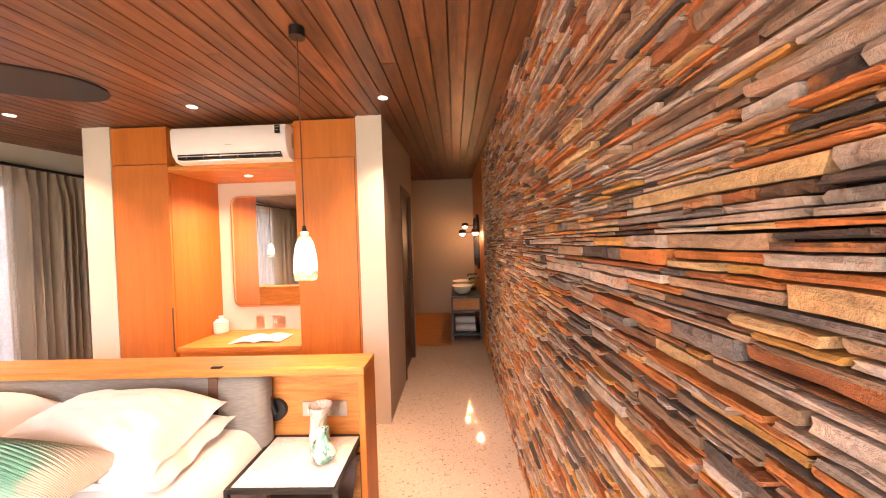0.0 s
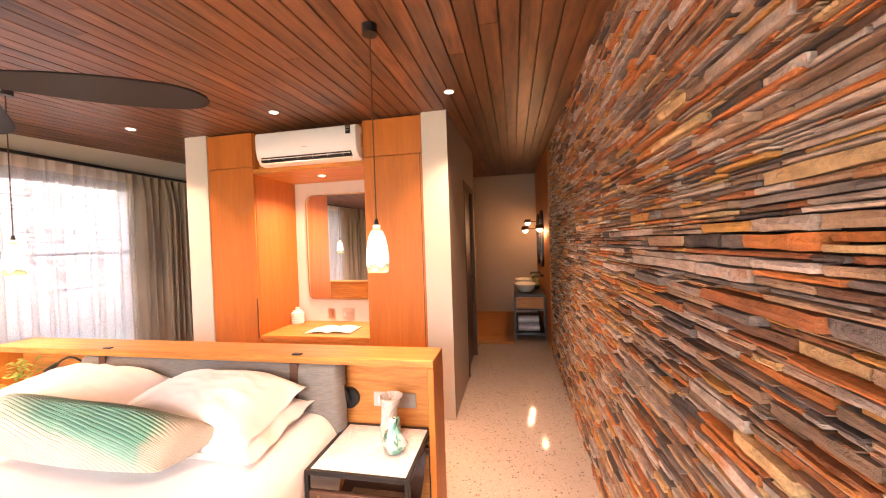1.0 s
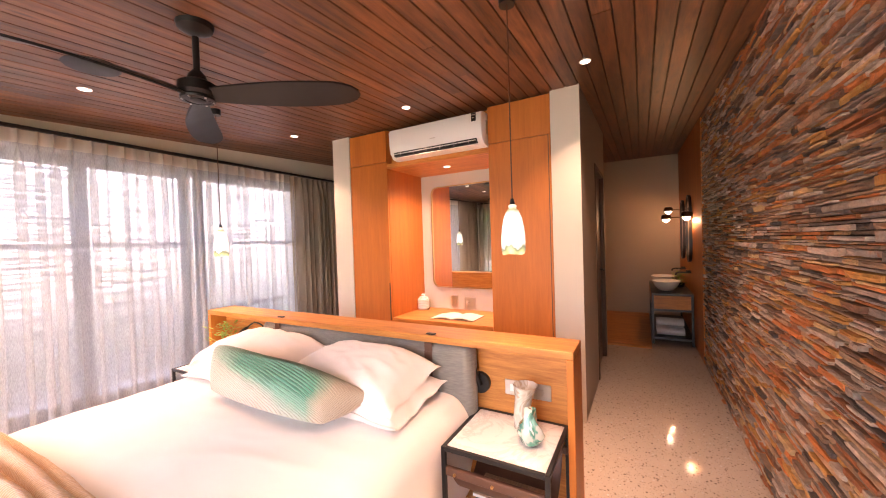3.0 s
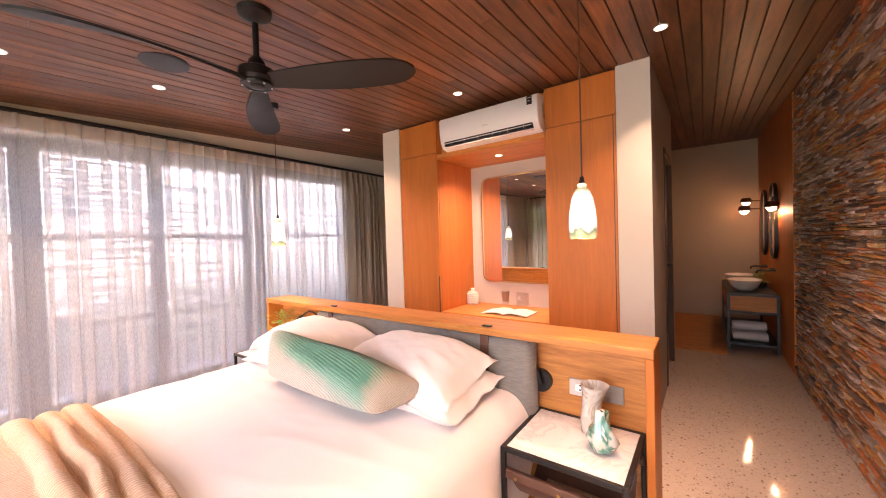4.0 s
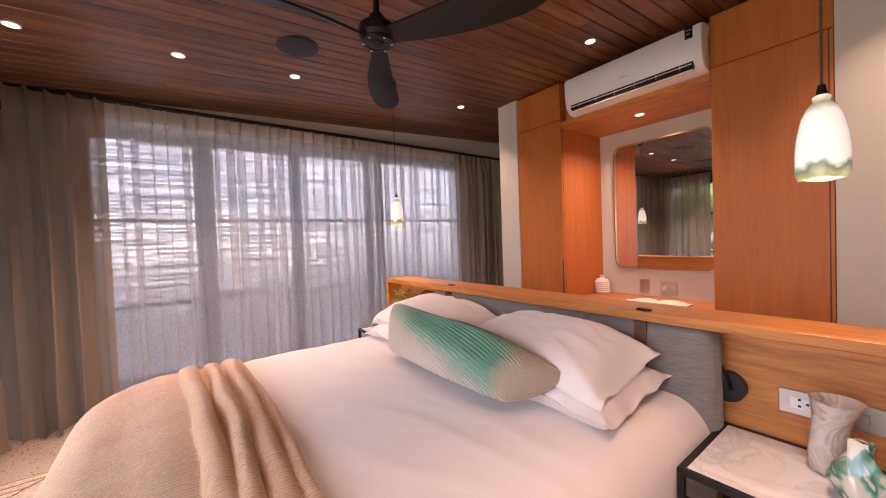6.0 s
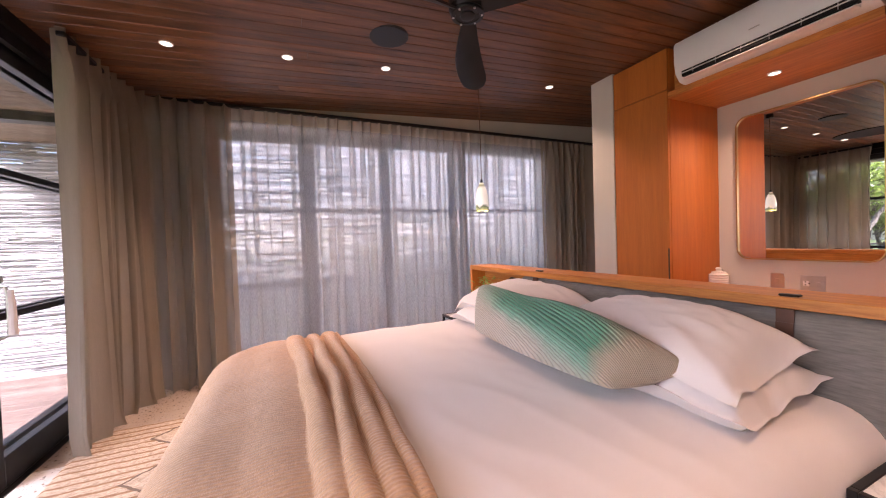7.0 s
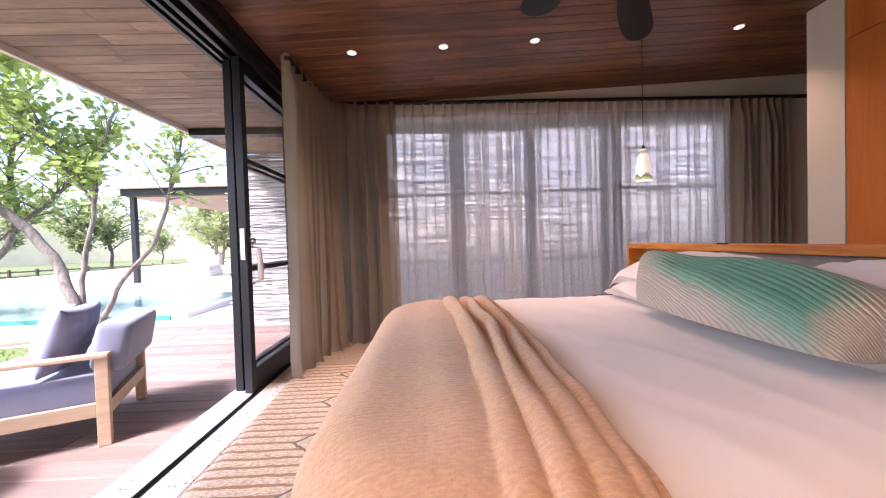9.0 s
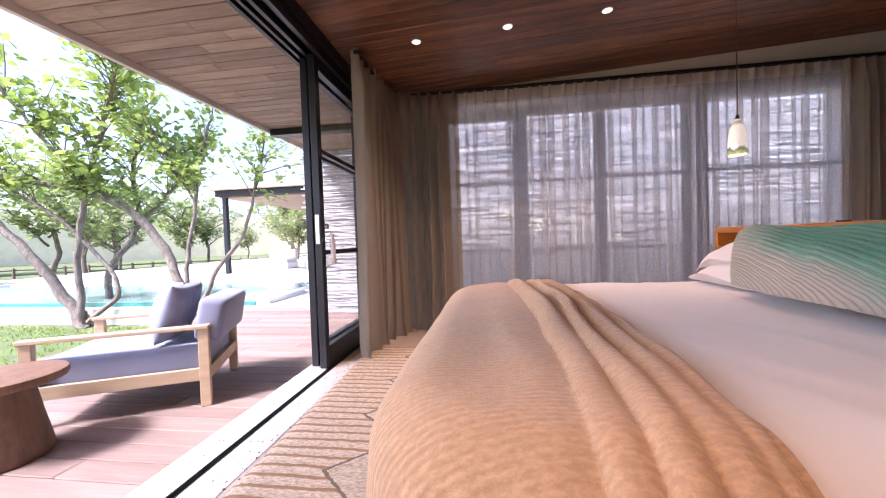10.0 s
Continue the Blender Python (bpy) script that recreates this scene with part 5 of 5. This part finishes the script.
solid("side_paving", boxes((-5.0, -3.96, -0.35, 5.3, DZ - 0.1, DZ)), plaster("cool_grey_paving", (0.74, 0.74, 0.75)), "pale paving beside the house", "pavement", kind="structure")


# ---- outside furniture ----
db = thing("lounge_chair", "pale teak lounge chair with blue-grey cushions", "lounge chair", (-2.33, -1.09, DZ), rz=-64.5)
P = {"world": False}
for yy in (0.33, -0.37):
    part("back_leg", boxes((-0.025, 0.035, yy, yy + 0.04, 0, 0.505), bev=0.003), M_TEAK, db, **P)
    part("front_leg", boxes((0.86, 0.92, yy, yy + 0.04, 0, 0.505), bev=0.003), M_TEAK, db, **P)
    part("armrest", boxes((-0.03, 0.93, yy - 0.012, yy + 0.052, 0.506, 0.53), bev=0.004), M_TEAK, db, **P)
    part("seat_rail", boxes((0.036, 0.859, yy + 0.006, yy + 0.034, 0.17, 0.25), bev=0.003), M_TEAK, db, **P)
part("back_rail", boxes((-0.022, 0.012, -0.329, 0.329, 0.45, 0.505), bev=0.003), M_TEAK, db, **P)
part("back_rail", boxes((-0.022, 0.012, -0.329, 0.329, 0.17, 0.25), bev=0.003), M_TEAK, db, **P)
part("front_rail", boxes((0.88, 0.90, -0.329, 0.329, 0.17, 0.25), bev=0.003), M_TEAK, db, **P)
for i in range(6):
    part("slat", boxes((0.08 + i * 0.13, 0.15 + i * 0.13, -0.335, 0.335, 0.175, 0.195)), M_TEAK, db, **P)
part("seat_cushion", boxes((0.014, 0.876, -0.332, 0.332, 0.197, 0.395), bev=0.04, seg=3), M_BLUECUSH, db, **P)
bc = boxes((-0.03, 0.14, -0.32, 0.32, 0.405, 0.69), bev=0.04, seg=3)
bmesh.ops.transform(bc, verts=bc.verts, matrix=pose(0.02, 0, 0, 0, -10, 0))
part("back_cushion", bc, M_BLUECUSH, db, **P)
base = db.matrix_basis
for k, (px, py, rr) in enumerate(((0.36, -0.10, 30), (0.22, 0.10, -6))):
    place("scatter_cushion", pillow(0.41, 0.40, 0.15, 0, 24, 0.002 if k == 0 else 0.0, 7 + k), M_PALECUSH if k == 0 else M_BLUECUSH, "pale lavender ribbed scatter cushion on the lounge chair" if k == 0 else "blue-grey scatter cushion on the lounge chair", "cushion", base @ pose(px, py, 0.60, 72, 0, 90 + rr), "scatter cushions")

st = thing("side_table", "turned brown wooden pedestal side table", "side table", (-1.38, -1.53, DZ))
part("pedestal", lathe(bmesh.new(), [(0.175, 0), (0.185, 0.012), (0.178, 0.06), (0.15, 0.20), (0.128, 0.33), (0.125, 0.375)], 36, (-1.38, -1.53, DZ)), M_STUMP, st, smooth=50)
part("tabletop", lathe(bmesh.new(), [(0.20, 0.376), (0.245, 0.382), (0.252, 0.40), (0.248, 0.422), (0.235, 0.426)], 44, (-1.38, -1.53, DZ)), M_STUMP, st, smooth=40)

# ---- garden, pool, pavilion ----
M_PAVE = plaster("sunlit_paving", (0.62, 0.56, 0.48))
M_POOLTILE = plain("green_pool_tile", (0.05, 0.22, 0.19), 0.25, 0, 0.35, 18)
k = Nodes("pool_water")
v = k.coords()
k.bump(k.noise(v, 6, 3), 0.15, 0.02)
M_WATER = k.fin(k.mix(k.noise(v, 1.2, 3), (0.27, 0.42, 0.39), (0.36, 0.50, 0.46)), 0.06)
pool = thing("pool", "raised swimming pool with turquoise water and pale walls", "pool", (-7, -8, -0.5), kind="structure")
part("wall", boxes((-5.75, -5.50, -14.0, -3.0, -0.5, -0.20), (-9.2, -8.95, -14.0, -3.0, -0.5, -0.08), (-8.95, -5.75, -3.25, -3.0, -0.5, -0.08), (-8.95, -5.75, -14.0, -13.75, -0.5, -0.08), bev=0.01), M_PAVE, pool)
part("tile_band", boxes((-5.80, -5.752, -13.7, -3.27, -0.5, -0.13)), M_POOLTILE, pool, "green mosaic tile edge")
part("water", boxes((-8.95, -5.80, -13.75, -3.25, -0.45, -0.12)), M_WATER, pool, "still turquoise water")
solid("paving", boxes((-30.0, -5.47, -2.99, -0.2, -0.45, DZ - 0.004), (-30.0, -9.22, -16.0, -3.0, -0.45, -0.05)), M_PAVE, "pale sunlit terrace paving", "pavement", kind="structure")

pav = thing("pavilion", "open garden pavilion with a flat dark-edged roof", "pavilion", (-13.5, -6.5, -0.05))
part("roof", boxes((-19.0, -10.8, -8.2, -1.0, 2.55, 2.75)), M_BLACK, pav)
part("roof_top", boxes((-19.2, -10.6, -8.4, -0.8, 2.752, 2.84)), M_PLASTER_GREY, pav)
part("ceiling_panel", boxes((-18.9, -10.9, -8.1, -1.1, 2.51, 2.548)), M_SOFFIT, pav)
for px, py in ((-11.0, -8.0), (-11.0, -4.6), (-18.8, -8.0), (-18.8, -1.3)):
    part("post", boxes((px, px + 0.13, py, py + 0.13, -0.05, 2.51)), M_BLUEBLACK, pav)
part("back_wall", boxes((-18.9, -18.7, -7.8, -1.2, -0.05, 0.95)), M_PLASTER_GREY, pav)
for sx, sy in ((-13.0, -7.4), (-13.6, -5.9)):
    s = thing("outdoor_sofa", "white outdoor sofa with pale blue cushions", "sofa", (sx, sy, -0.05), group="outdoor sofas in the pavilion")
    part("base", boxes((sx - 0.4, sx + 0.4, sy - 0.6, sy + 0.6, -0.05, 0.20), bev=0.03), M_WHITE, s)
    part("seat_cushion", boxes((sx - 0.38, sx + 0.40, sy - 0.58, sy + 0.58, 0.20, 0.34), bev=0.04, seg=2), M_LINEN, s)
    part("back_cushion", boxes((sx - 0.42, sx - 0.22, sy - 0.58, sy + 0.58, 0.34, 0.68), bev=0.05, seg=2), M_LINEN, s)

fence = thing("garden_fence", "low weathered timber fence at the garden edge", "fence", (-22, -18, -0.5))
for i in range(26):
    a = i / 25
    fx, fy = -12 - 16 * a, -27 + 17 * a
    part("post", boxes((fx, fx + 0.09, fy, fy + 0.09, -0.5, 0.12)), M_DECK, fence)
for z in (-0.25, 0.0):
    part("rail", tube(bmesh.new(), [(-12, -27, z), (-28, -10, z)], 0.04, 6), M_DECK, fence)


# ---- trees ----
def leafy(name, a, b):
    k = Nodes(name)
    rnd = k.n("NewGeometry").outputs["Random Per Island"]
    c = k.mix(rnd, a, b)
    dif, tra, gl = k.n("BsdfDiffuse", Color=c), k.n("BsdfTranslucent", Color=k.mix(0.5, c, (0.30, 0.42, 0.06))), k.n("BsdfGlossy", Roughness=0.4)
    m1 = k.n("MixShader", Fac=0.55)
    k.set(m1.inputs[1], dif.outputs[0])
    k.set(m1.inputs[2], tra.outputs[0])
    m2 = k.n("MixShader", Fac=0.06)
    k.set(m2.inputs[1], m1.outputs[0])
    k.set(m2.inputs[2], gl.outputs[0])
    k.set(k.out.inputs[0], m2.outputs[0])
    return k.m


M_LEAF = leafy("fresh_leaf", (0.20, 0.28, 0.06), (0.44, 0.50, 0.16))
# Far leaves are paler and duller: distance haze is put into their colour.
M_LEAF_FAR = leafy("haze_pale_leaf", (0.24, 0.27, 0.14), (0.40, 0.42, 0.25))


def bark_mat():
    k = Nodes("grey_brown_bark")
    v = k.coords((1, 1, 0.35))
    n1, n2 = k.noise(v, 18, 6, 0.7), k.noise(v, 70, 4)
    c = k.ramp(n1, (0.3, (0.09, 0.07, 0.055)), (0.6, (0.27, 0.22, 0.18)), (0.8, (0.40, 0.35, 0.30)))
    k.bump(k.math("ADD", n1, n2), 0.8, 0.02)
    return k.fin(c, 0.9)


M_BARK = bark_mat()


def smooth_line(pts, n=6):
    """Catmull-Rom through the points."""
    p = [Vector(q) for q in pts]
    p = [2 * p[0] - p[1]] + p + [2 * p[-1] - p[-2]]
    out = []
    for i in range(1, len(p) - 2):
        for j in range(n):
            t = j / n
            a, b, c, d = p[i - 1], p[i], p[i + 1], p[i + 2]
            out.append(0.5 * (2 * b + (c - a) * t + (2 * a - 5 * b + 4 * c - d) * t * t + (3 * b - a - 3 * c + d) * t ** 3))
    return out + [p[-2]]


def leaf(rows, faces, c, d, size, rnd):
    up = Vector((rnd.uniform(-0.6, 0.6), rnd.uniform(-0.6, 0.6), 1)).normalized()
    s = d.cross(up)
    s = (s if s.length > 0.05 else Vector((1, 0, 0))).normalized()
    nrm = s.cross(d)
    w = size * rnd.uniform(0.32, 0.46)
    i = len(rows)
    rows += [c, c + d * size * 0.35 + s * w + nrm * size * 0.08, c + d * size * 0.8 + s * w * 0.6 + nrm * size * 0.05, c + d * size, c + d * size * 0.8 - s * w * 0.6 + nrm * size * 0.05, c + d * size * 0.35 - s * w + nrm * size * 0.08]
    faces += [(i, i + 1, i + 2, i + 3), (i, i + 3, i + 4, i + 5)]


def tree(name, label, limbs, seed, twigs=60, leaves=16, size=0.11, reach=0.9, mat=M_LEAF, low=1.1, lift=0.35, group=""):
    """limbs: (points, radius at the foot, radius at the tip). Twigs with leaves grow from the outer parts of the limbs."""
    rnd = random.Random(seed)
    foot = limbs[0][0][0]
    t = thing(name, label, "tree", foot, group=group)
    rows, faces = [], []
    trunk = None
    spots = []
    for pts, r0, r1 in limbs:
        line = smooth_line(pts)
        n = len(line)
        line = [q + Vector((noise.noise(q * 2.5 + Vector((seed, 0, 0))), noise.noise(q * 2.5 + Vector((0, seed, 5))), 0)) * 0.06 for q in line]
        line[0] = Vector(pts[0])
        ob = part("trunk" if trunk is None else "limb", tube(bmesh.new(), line, [0.78 * (r0 + (r1 - r0) * i / (n - 1)) for i in range(n)], 9), M_BARK, t, smooth=70)
        trunk = trunk or ob
        spots += [(line[i], (line[min(i + 1, n - 1)] - line[i - 1]).normalized(), i / n) for i in range(2, n) if line[i].z > low]
    tw = bmesh.new()
    for _ in range(twigs if spots else 0):
        p, d, f = rnd.choice(spots)
        g = (d * rnd.uniform(0, 0.8) + Vector((rnd.uniform(-1, 1), rnd.uniform(-1, 1), rnd.uniform(-0.4, 1) + lift))).normalized()
        ln = reach * rnd.uniform(0.4, 1.2)
        line = [p, p + g * ln * 0.5 + Vector((0, 0, rnd.uniform(-0.05, 0.08))), p + g * ln + Vector((rnd.uniform(-0.1, 0.1), rnd.uniform(-0.1, 0.1), rnd.uniform(-0.15, 0.12)))]
        tube(tw, line, [0.014, 0.009, 0.004], 4, caps=False)
        for j in range(leaves):
            s = rnd.uniform(0.3, 1.0)
            c = line[0].lerp(line[1], s * 2) if s < 0.5 else line[1].lerp(line[2], s * 2 - 1)
            c = c + Vector((rnd.gauss(0, 1), rnd.gauss(0, 1), rnd.gauss(0, 0.8))) * reach * 0.13
            dd = (g * 0.5 + Vector((rnd.uniform(-1, 1), rnd.uniform(-1, 1), rnd.uniform(-0.9, 0.6)))).normalized()
            leaf(rows, faces, c, dd, size * rnd.uniform(0.6, 1.25), rnd)
    tagged(part("branchwork", tw, M_BARK, t, smooth=0), kind="stuff")
    me = bpy.data.meshes.new("crown")
    me.from_pydata([tuple(q) for q in rows], [], faces)
    me.materials.append(mat)
    me.transform(t.matrix_basis.inverted())
    crown = new("crown", me)
    crown.parent = t
    return t


tree("tree", "spreading garden tree with bent grey limbs and fresh green leaves", [
    ([(-5.35, -6.3, -0.55), (-5.4, -6.7, -0.05), (-5.3, -7.3, 0.8), (-5.25, -7.9, 1.4), (-5.2, -8.8, 2.1)], 0.13, 0.06),
    ([(-5.35, -6.35, -0.45), (-5.43, -6.5, 0.5), (-5.47, -6.4, 1.33), (-5.5, -6.25, 2.15), (-5.6, -5.9, 3.4), (-5.7, -5.4, 5.2)], 0.075, 0.05),
    ([(-5.36, -6.25, -0.4), (-5.5, -5.7, 0.1), (-5.5, -6.0, 0.6), (-5.45, -6.7, 1.35), (-5.37, -7.6, 1.95), (-5.2, -8.6, 2.6)], 0.055, 0.03),
    ([(-5.5, -6.26, 2.1), (-5.2, -6.8, 2.9), (-5.0, -7.4, 3.9)], 0.05, 0.02),
    ([(-5.6, -5.9, 3.4), (-5.2, -5.2, 3.9), (-4.8, -4.6, 4.2)], 0.04, 0.015),
], 3, 165, 14, 0.15, 0.95, low=1.7)
tree("tree", "multi-stemmed garden tree with an arching limb and bright leaves", [
    ([(-5.45, -4.3, -0.52), (-5.5, -4.45, 0.1), (-5.6, -4.88, 0.87), (-5.6, -5.47, 1.52), (-5.52, -6.17, 1.9), (-5.42, -6.98, 2.1), (-5.3, -7.9, 2.3), (-5.2, -8.8, 2.55)], 0.10, 0.07),
    ([(-5.45, -4.27, -0.5), (-5.6, -4.45, 0.5), (-5.72, -4.3, 1.67), (-5.78, -4.3, 2.3), (-5.85, -4.0, 3.2)], 0.055, 0.025),
    ([(-5.47, -4.25, -0.45), (-5.7, -3.95, 0.45), (-5.85, -3.55, 1.03), (-5.92, -3.27, 1.9), (-5.98, -3.1, 2.7)], 0.06, 0.018),
    ([(-5.72, -4.3, 1.67), (-5.6, -4.7, 2.4), (-5.5, -5.1, 3.1)], 0.03, 0.015),
], 9, 135, 15, 0.12, 0.75, low=1.7)
tree("tree", "slender pale-barked tree beside the pool", [
    ([(-6.3, -7.0, -0.5), (-6.2, -6.7, 0.5), (-6.4, -6.3, 1.4), (-6.3, -6.2, 2.6), (-6.5, -6.1, 3.8)], 0.09, 0.03),
    ([(-6.35, -6.4, 1.3), (-6.6, -5.6, 2.1), (-6.9, -5.1, 3.0)], 0.05, 0.02),
], 14, 90, 16, 0.11, 0.8, low=1.2)


def far_tree(seed, h=5.0):
    rnd = random.Random(seed)
    limbs = [([(0, 0, 0), (rnd.uniform(-0.2, 0.2), rnd.uniform(-0.2, 0.2), h * 0.25), (rnd.uniform(-0.4, 0.4), rnd.uniform(-0.4, 0.4), h * 0.6), (rnd.uniform(-0.5, 0.5), rnd.uniform(-0.5, 0.5), h * 0.92)], 0.14, 0.03)]
    for i in range(5):
        a, z = i * 1.3 + rnd.uniform(0, 0.6), h * rnd.uniform(0.22, 0.5)
        r = h * rnd.uniform(0.25, 0.4)
        limbs.append(([(0, 0, z), (r * 0.5 * math.cos(a), r * 0.5 * math.sin(a), z + h * 0.15), (r * math.cos(a), r * math.sin(a), z + h * rnd.uniform(0.2, 0.4))], 0.06, 0.02))
    return limbs


protos = [tree("bush_tree", "woodland tree with a loose green crown paled for haze", far_tree(s, 4.6), s, 95, 14, 0.24, 1.05, M_LEAF_FAR, low=1.2, group="woodland trees behind the garden") for s in (31, 32, 33)]
far_spots = []
rt = random.Random(77)
for i in range(30):
    a = radians(rt.uniform(186, 262))
    r = rt.uniform(15, 46)
    far_spots.append((0.5 + r * math.cos(a), r * math.sin(a), rt.uniform(0.75, 1.6)))
far_spots = [s for s in far_spots if not (-20 < s[0] < -9 and s[1] > -17)] + [(-21, -5, 1.0), (-22, -8.5, 1.2), (-24, -3, 1.3), (-20.5, -11, 0.9), (-15, -19, 1.1), (-9.5, -19, 1.0), (-23, -13, 1.2)]
for i, (x, y, s) in enumerate(far_spots):
    src = protos[i % 3]
    m = pose(x, y, -0.5, 0, 0, rt.uniform(0, 360)) @ Matrix.Diagonal((s, s, s, 1))
    if i < 3:
        src.matrix_world = m
    else:
        c = copy_thing(src, m)
        c.matrix_basis = m
# Strip behind the trees; its pale tan stands in for bright haze.
solid("far_woods", grid(bmesh.new(), 160, 8, lambda u, v: Vector((62 * math.cos(radians(160 + 130 * u)), 62 * math.sin(radians(160 + 130 * u)), -0.6 + 9 * v * (0.7 + 0.5 * noise.noise((u * 30, 0, 2)) + 0.25 * noise.noise((u * 120, v * 2, 4)))))), plain("painted_haze", (0.80, 0.68, 0.46), 0.95, 0, 0.3, 0.6), "distant woodland strip with haze painted in its pale colour", "woods", kind="structure")

# grass tufts on the near lawn
gr = bmesh.new()
rg2 = random.Random(6)
for _ in range(5200):
    x, y = rg2.uniform(-5.4, -0.5), rg2.uniform(-9.5, -3.55)
    if rg2.random() < 0.35 and noise.noise((x * 1.3, y * 1.3, 0)) < 0.05:
        continue
    a, h = rg2.uniform(0, 6.28), rg2.uniform(0.02, 0.06)
    b = Vector((x, y, -0.5))
    w = Vector((math.cos(a), math.sin(a), 0)) * 0.012
    tip = b + Vector((rg2.uniform(-0.03, 0.03), rg2.uniform(-0.03, 0.03), h))
    gr.faces.new([gr.verts.new(q) for q in (b - w, b + w, tip)])
tagged(solid("grass", gr, leafy("grass_blade", (0.12, 0.22, 0.03), (0.22, 0.30, 0.06)), "short green lawn grass", "grass", smooth=0), kind="stuff")

# ---- stones of the feature wall ----


def stone_shape(rnd):
    """A rough slab, 1 long (y), 1 high (z), 1 deep (towards -x)."""
    nu, nv = 5, 3
    rows = []
    for i in range(nu):
        for j in range(nv):
            y, z = i / (nu - 1) - 0.5, j / (nv - 1) - 0.5
            edge = (i in (0, nu - 1)) + (j in (0, nv - 1))
            rows.append((-1 + 0.10 * (edge > 0) * rnd.uniform(0.4, 1.2) + rnd.uniform(-0.05, 0.05), y * (1 - 0.012 * (j != 1)) + (rnd.uniform(-0.02, 0.02) if 0 < i < nu - 1 else rnd.uniform(-0.035, 0.004) * (1 if i else -1)), z * 0.98 + rnd.uniform(-0.05, 0.12) * (1 if z < 0 else -1 if z > 0 else 0.3)))
    faces = []
    for i in range(nu - 1):
        for j in range(nv - 1):
            a = i * nv + j
            faces.append((a, a + 1, a + nv + 1, a + nv))
    border = [j for j in range(nv)] + [i * nv + nv - 1 for i in range(1, nu)] + [(nu - 1) * nv + j for j in range(nv - 2, -1, -1)] + [i * nv for i in range(nu - 2, 0, -1)]
    k0 = len(rows)
    rows += [(0.0, rows[b][1], rows[b][2]) for b in border]
    n = len(border)
    for i in range(n):
        faces.append((border[i], k0 + i, k0 + (i + 1) % n, border[(i + 1) % n]))
    return rows, faces


rs = random.Random(11)
shapes = [stone_shape(rs) for _ in range(18)]
stone_meshes = []
for sv, sf in shapes:
    me = bpy.data.meshes.new("stone")
    me.from_pydata(sv, [], sf)
    me.materials.append(M_STONE)
    stone_meshes.append(me)
far_v, far_f, singles, z = [], [], 0, 0.0
THICK = (0.007, 0.009, 0.010, 0.011, 0.013, 0.015, 0.017, 0.020, 0.024)


def lay(y0, y1, z0, h):
    """One stone in the wall."""
    global singles
    depth = rs.choice((0.030, 0.036, 0.041, 0.046, 0.052)) * rs.uniform(0.92, 1.08)
    k = rs.randrange(len(shapes))
    m = Matrix.Translation((STONE_X + 0.036, (y0 + y1) / 2, z0 + h / 2)) @ Matrix.Rotation(rs.uniform(-0.008, 0.008), 4, "X") @ Matrix.Diagonal((depth, (y1 - y0) - 0.004, h - 0.0028, 1))
    if 1.05 < (y0 + y1) / 2 < 2.0 and 0.9 < z0 < 2.05 and singles < 300:
        o = new("stone", stone_meshes[k])
        o.parent = stone_wall
        o.matrix_basis = stone_wall.matrix_basis.inverted() @ m
        singles += 1
    else:
        i0 = len(far_v)
        far_v.extend(tuple(m @ Vector(q)) for q in shapes[k][0])
        far_f.extend(tuple(i0 + q for q in f) for f in shapes[k][1])


def run(y0, y1, z0, h):
    """Stones of one height, end to end."""
    y = y0
    while y < y1 - 0.001:
        b = y + min(0.50, max(0.05, rs.lognormvariate(-1.85, 0.55))) * (0.70 + 16 * h)
        b = y1 if y1 - b < 0.06 else b
        lay(y, b, z0, h)
        y = b


while z < 2.62:
    ha, hb = (rs.choice(THICK) * rs.uniform(0.92, 1.08) for _ in range(2))
    y = -0.38 - rs.uniform(0, 0.3)
    while y < STONE_END:
        b = min(y + rs.uniform(0.18, 0.75), STONE_END)
        b = STONE_END if STONE_END - b < 0.1 else b
        if z < ceil_z(min(b, 5)) + 0.05:
            kind = rs.random()
            if ha + hb < 0.034 and kind < 0.22:
                run(y, b, z, ha + hb)
            elif kind < 0.64:
                run(y, b, z, ha)
                run(y, b, z + ha, hb)
            else:
                run(y, b, z, hb)
                run(y, b, z + hb, ha)
        y = b
    z += ha + hb
me = bpy.data.meshes.new("stone_courses")
me.from_pydata(far_v, [], far_f)
me.materials.append(M_STONE_ISL)
o = tagged(new("stone_courses", me), kind="stuff")
o.parent = stone_wall
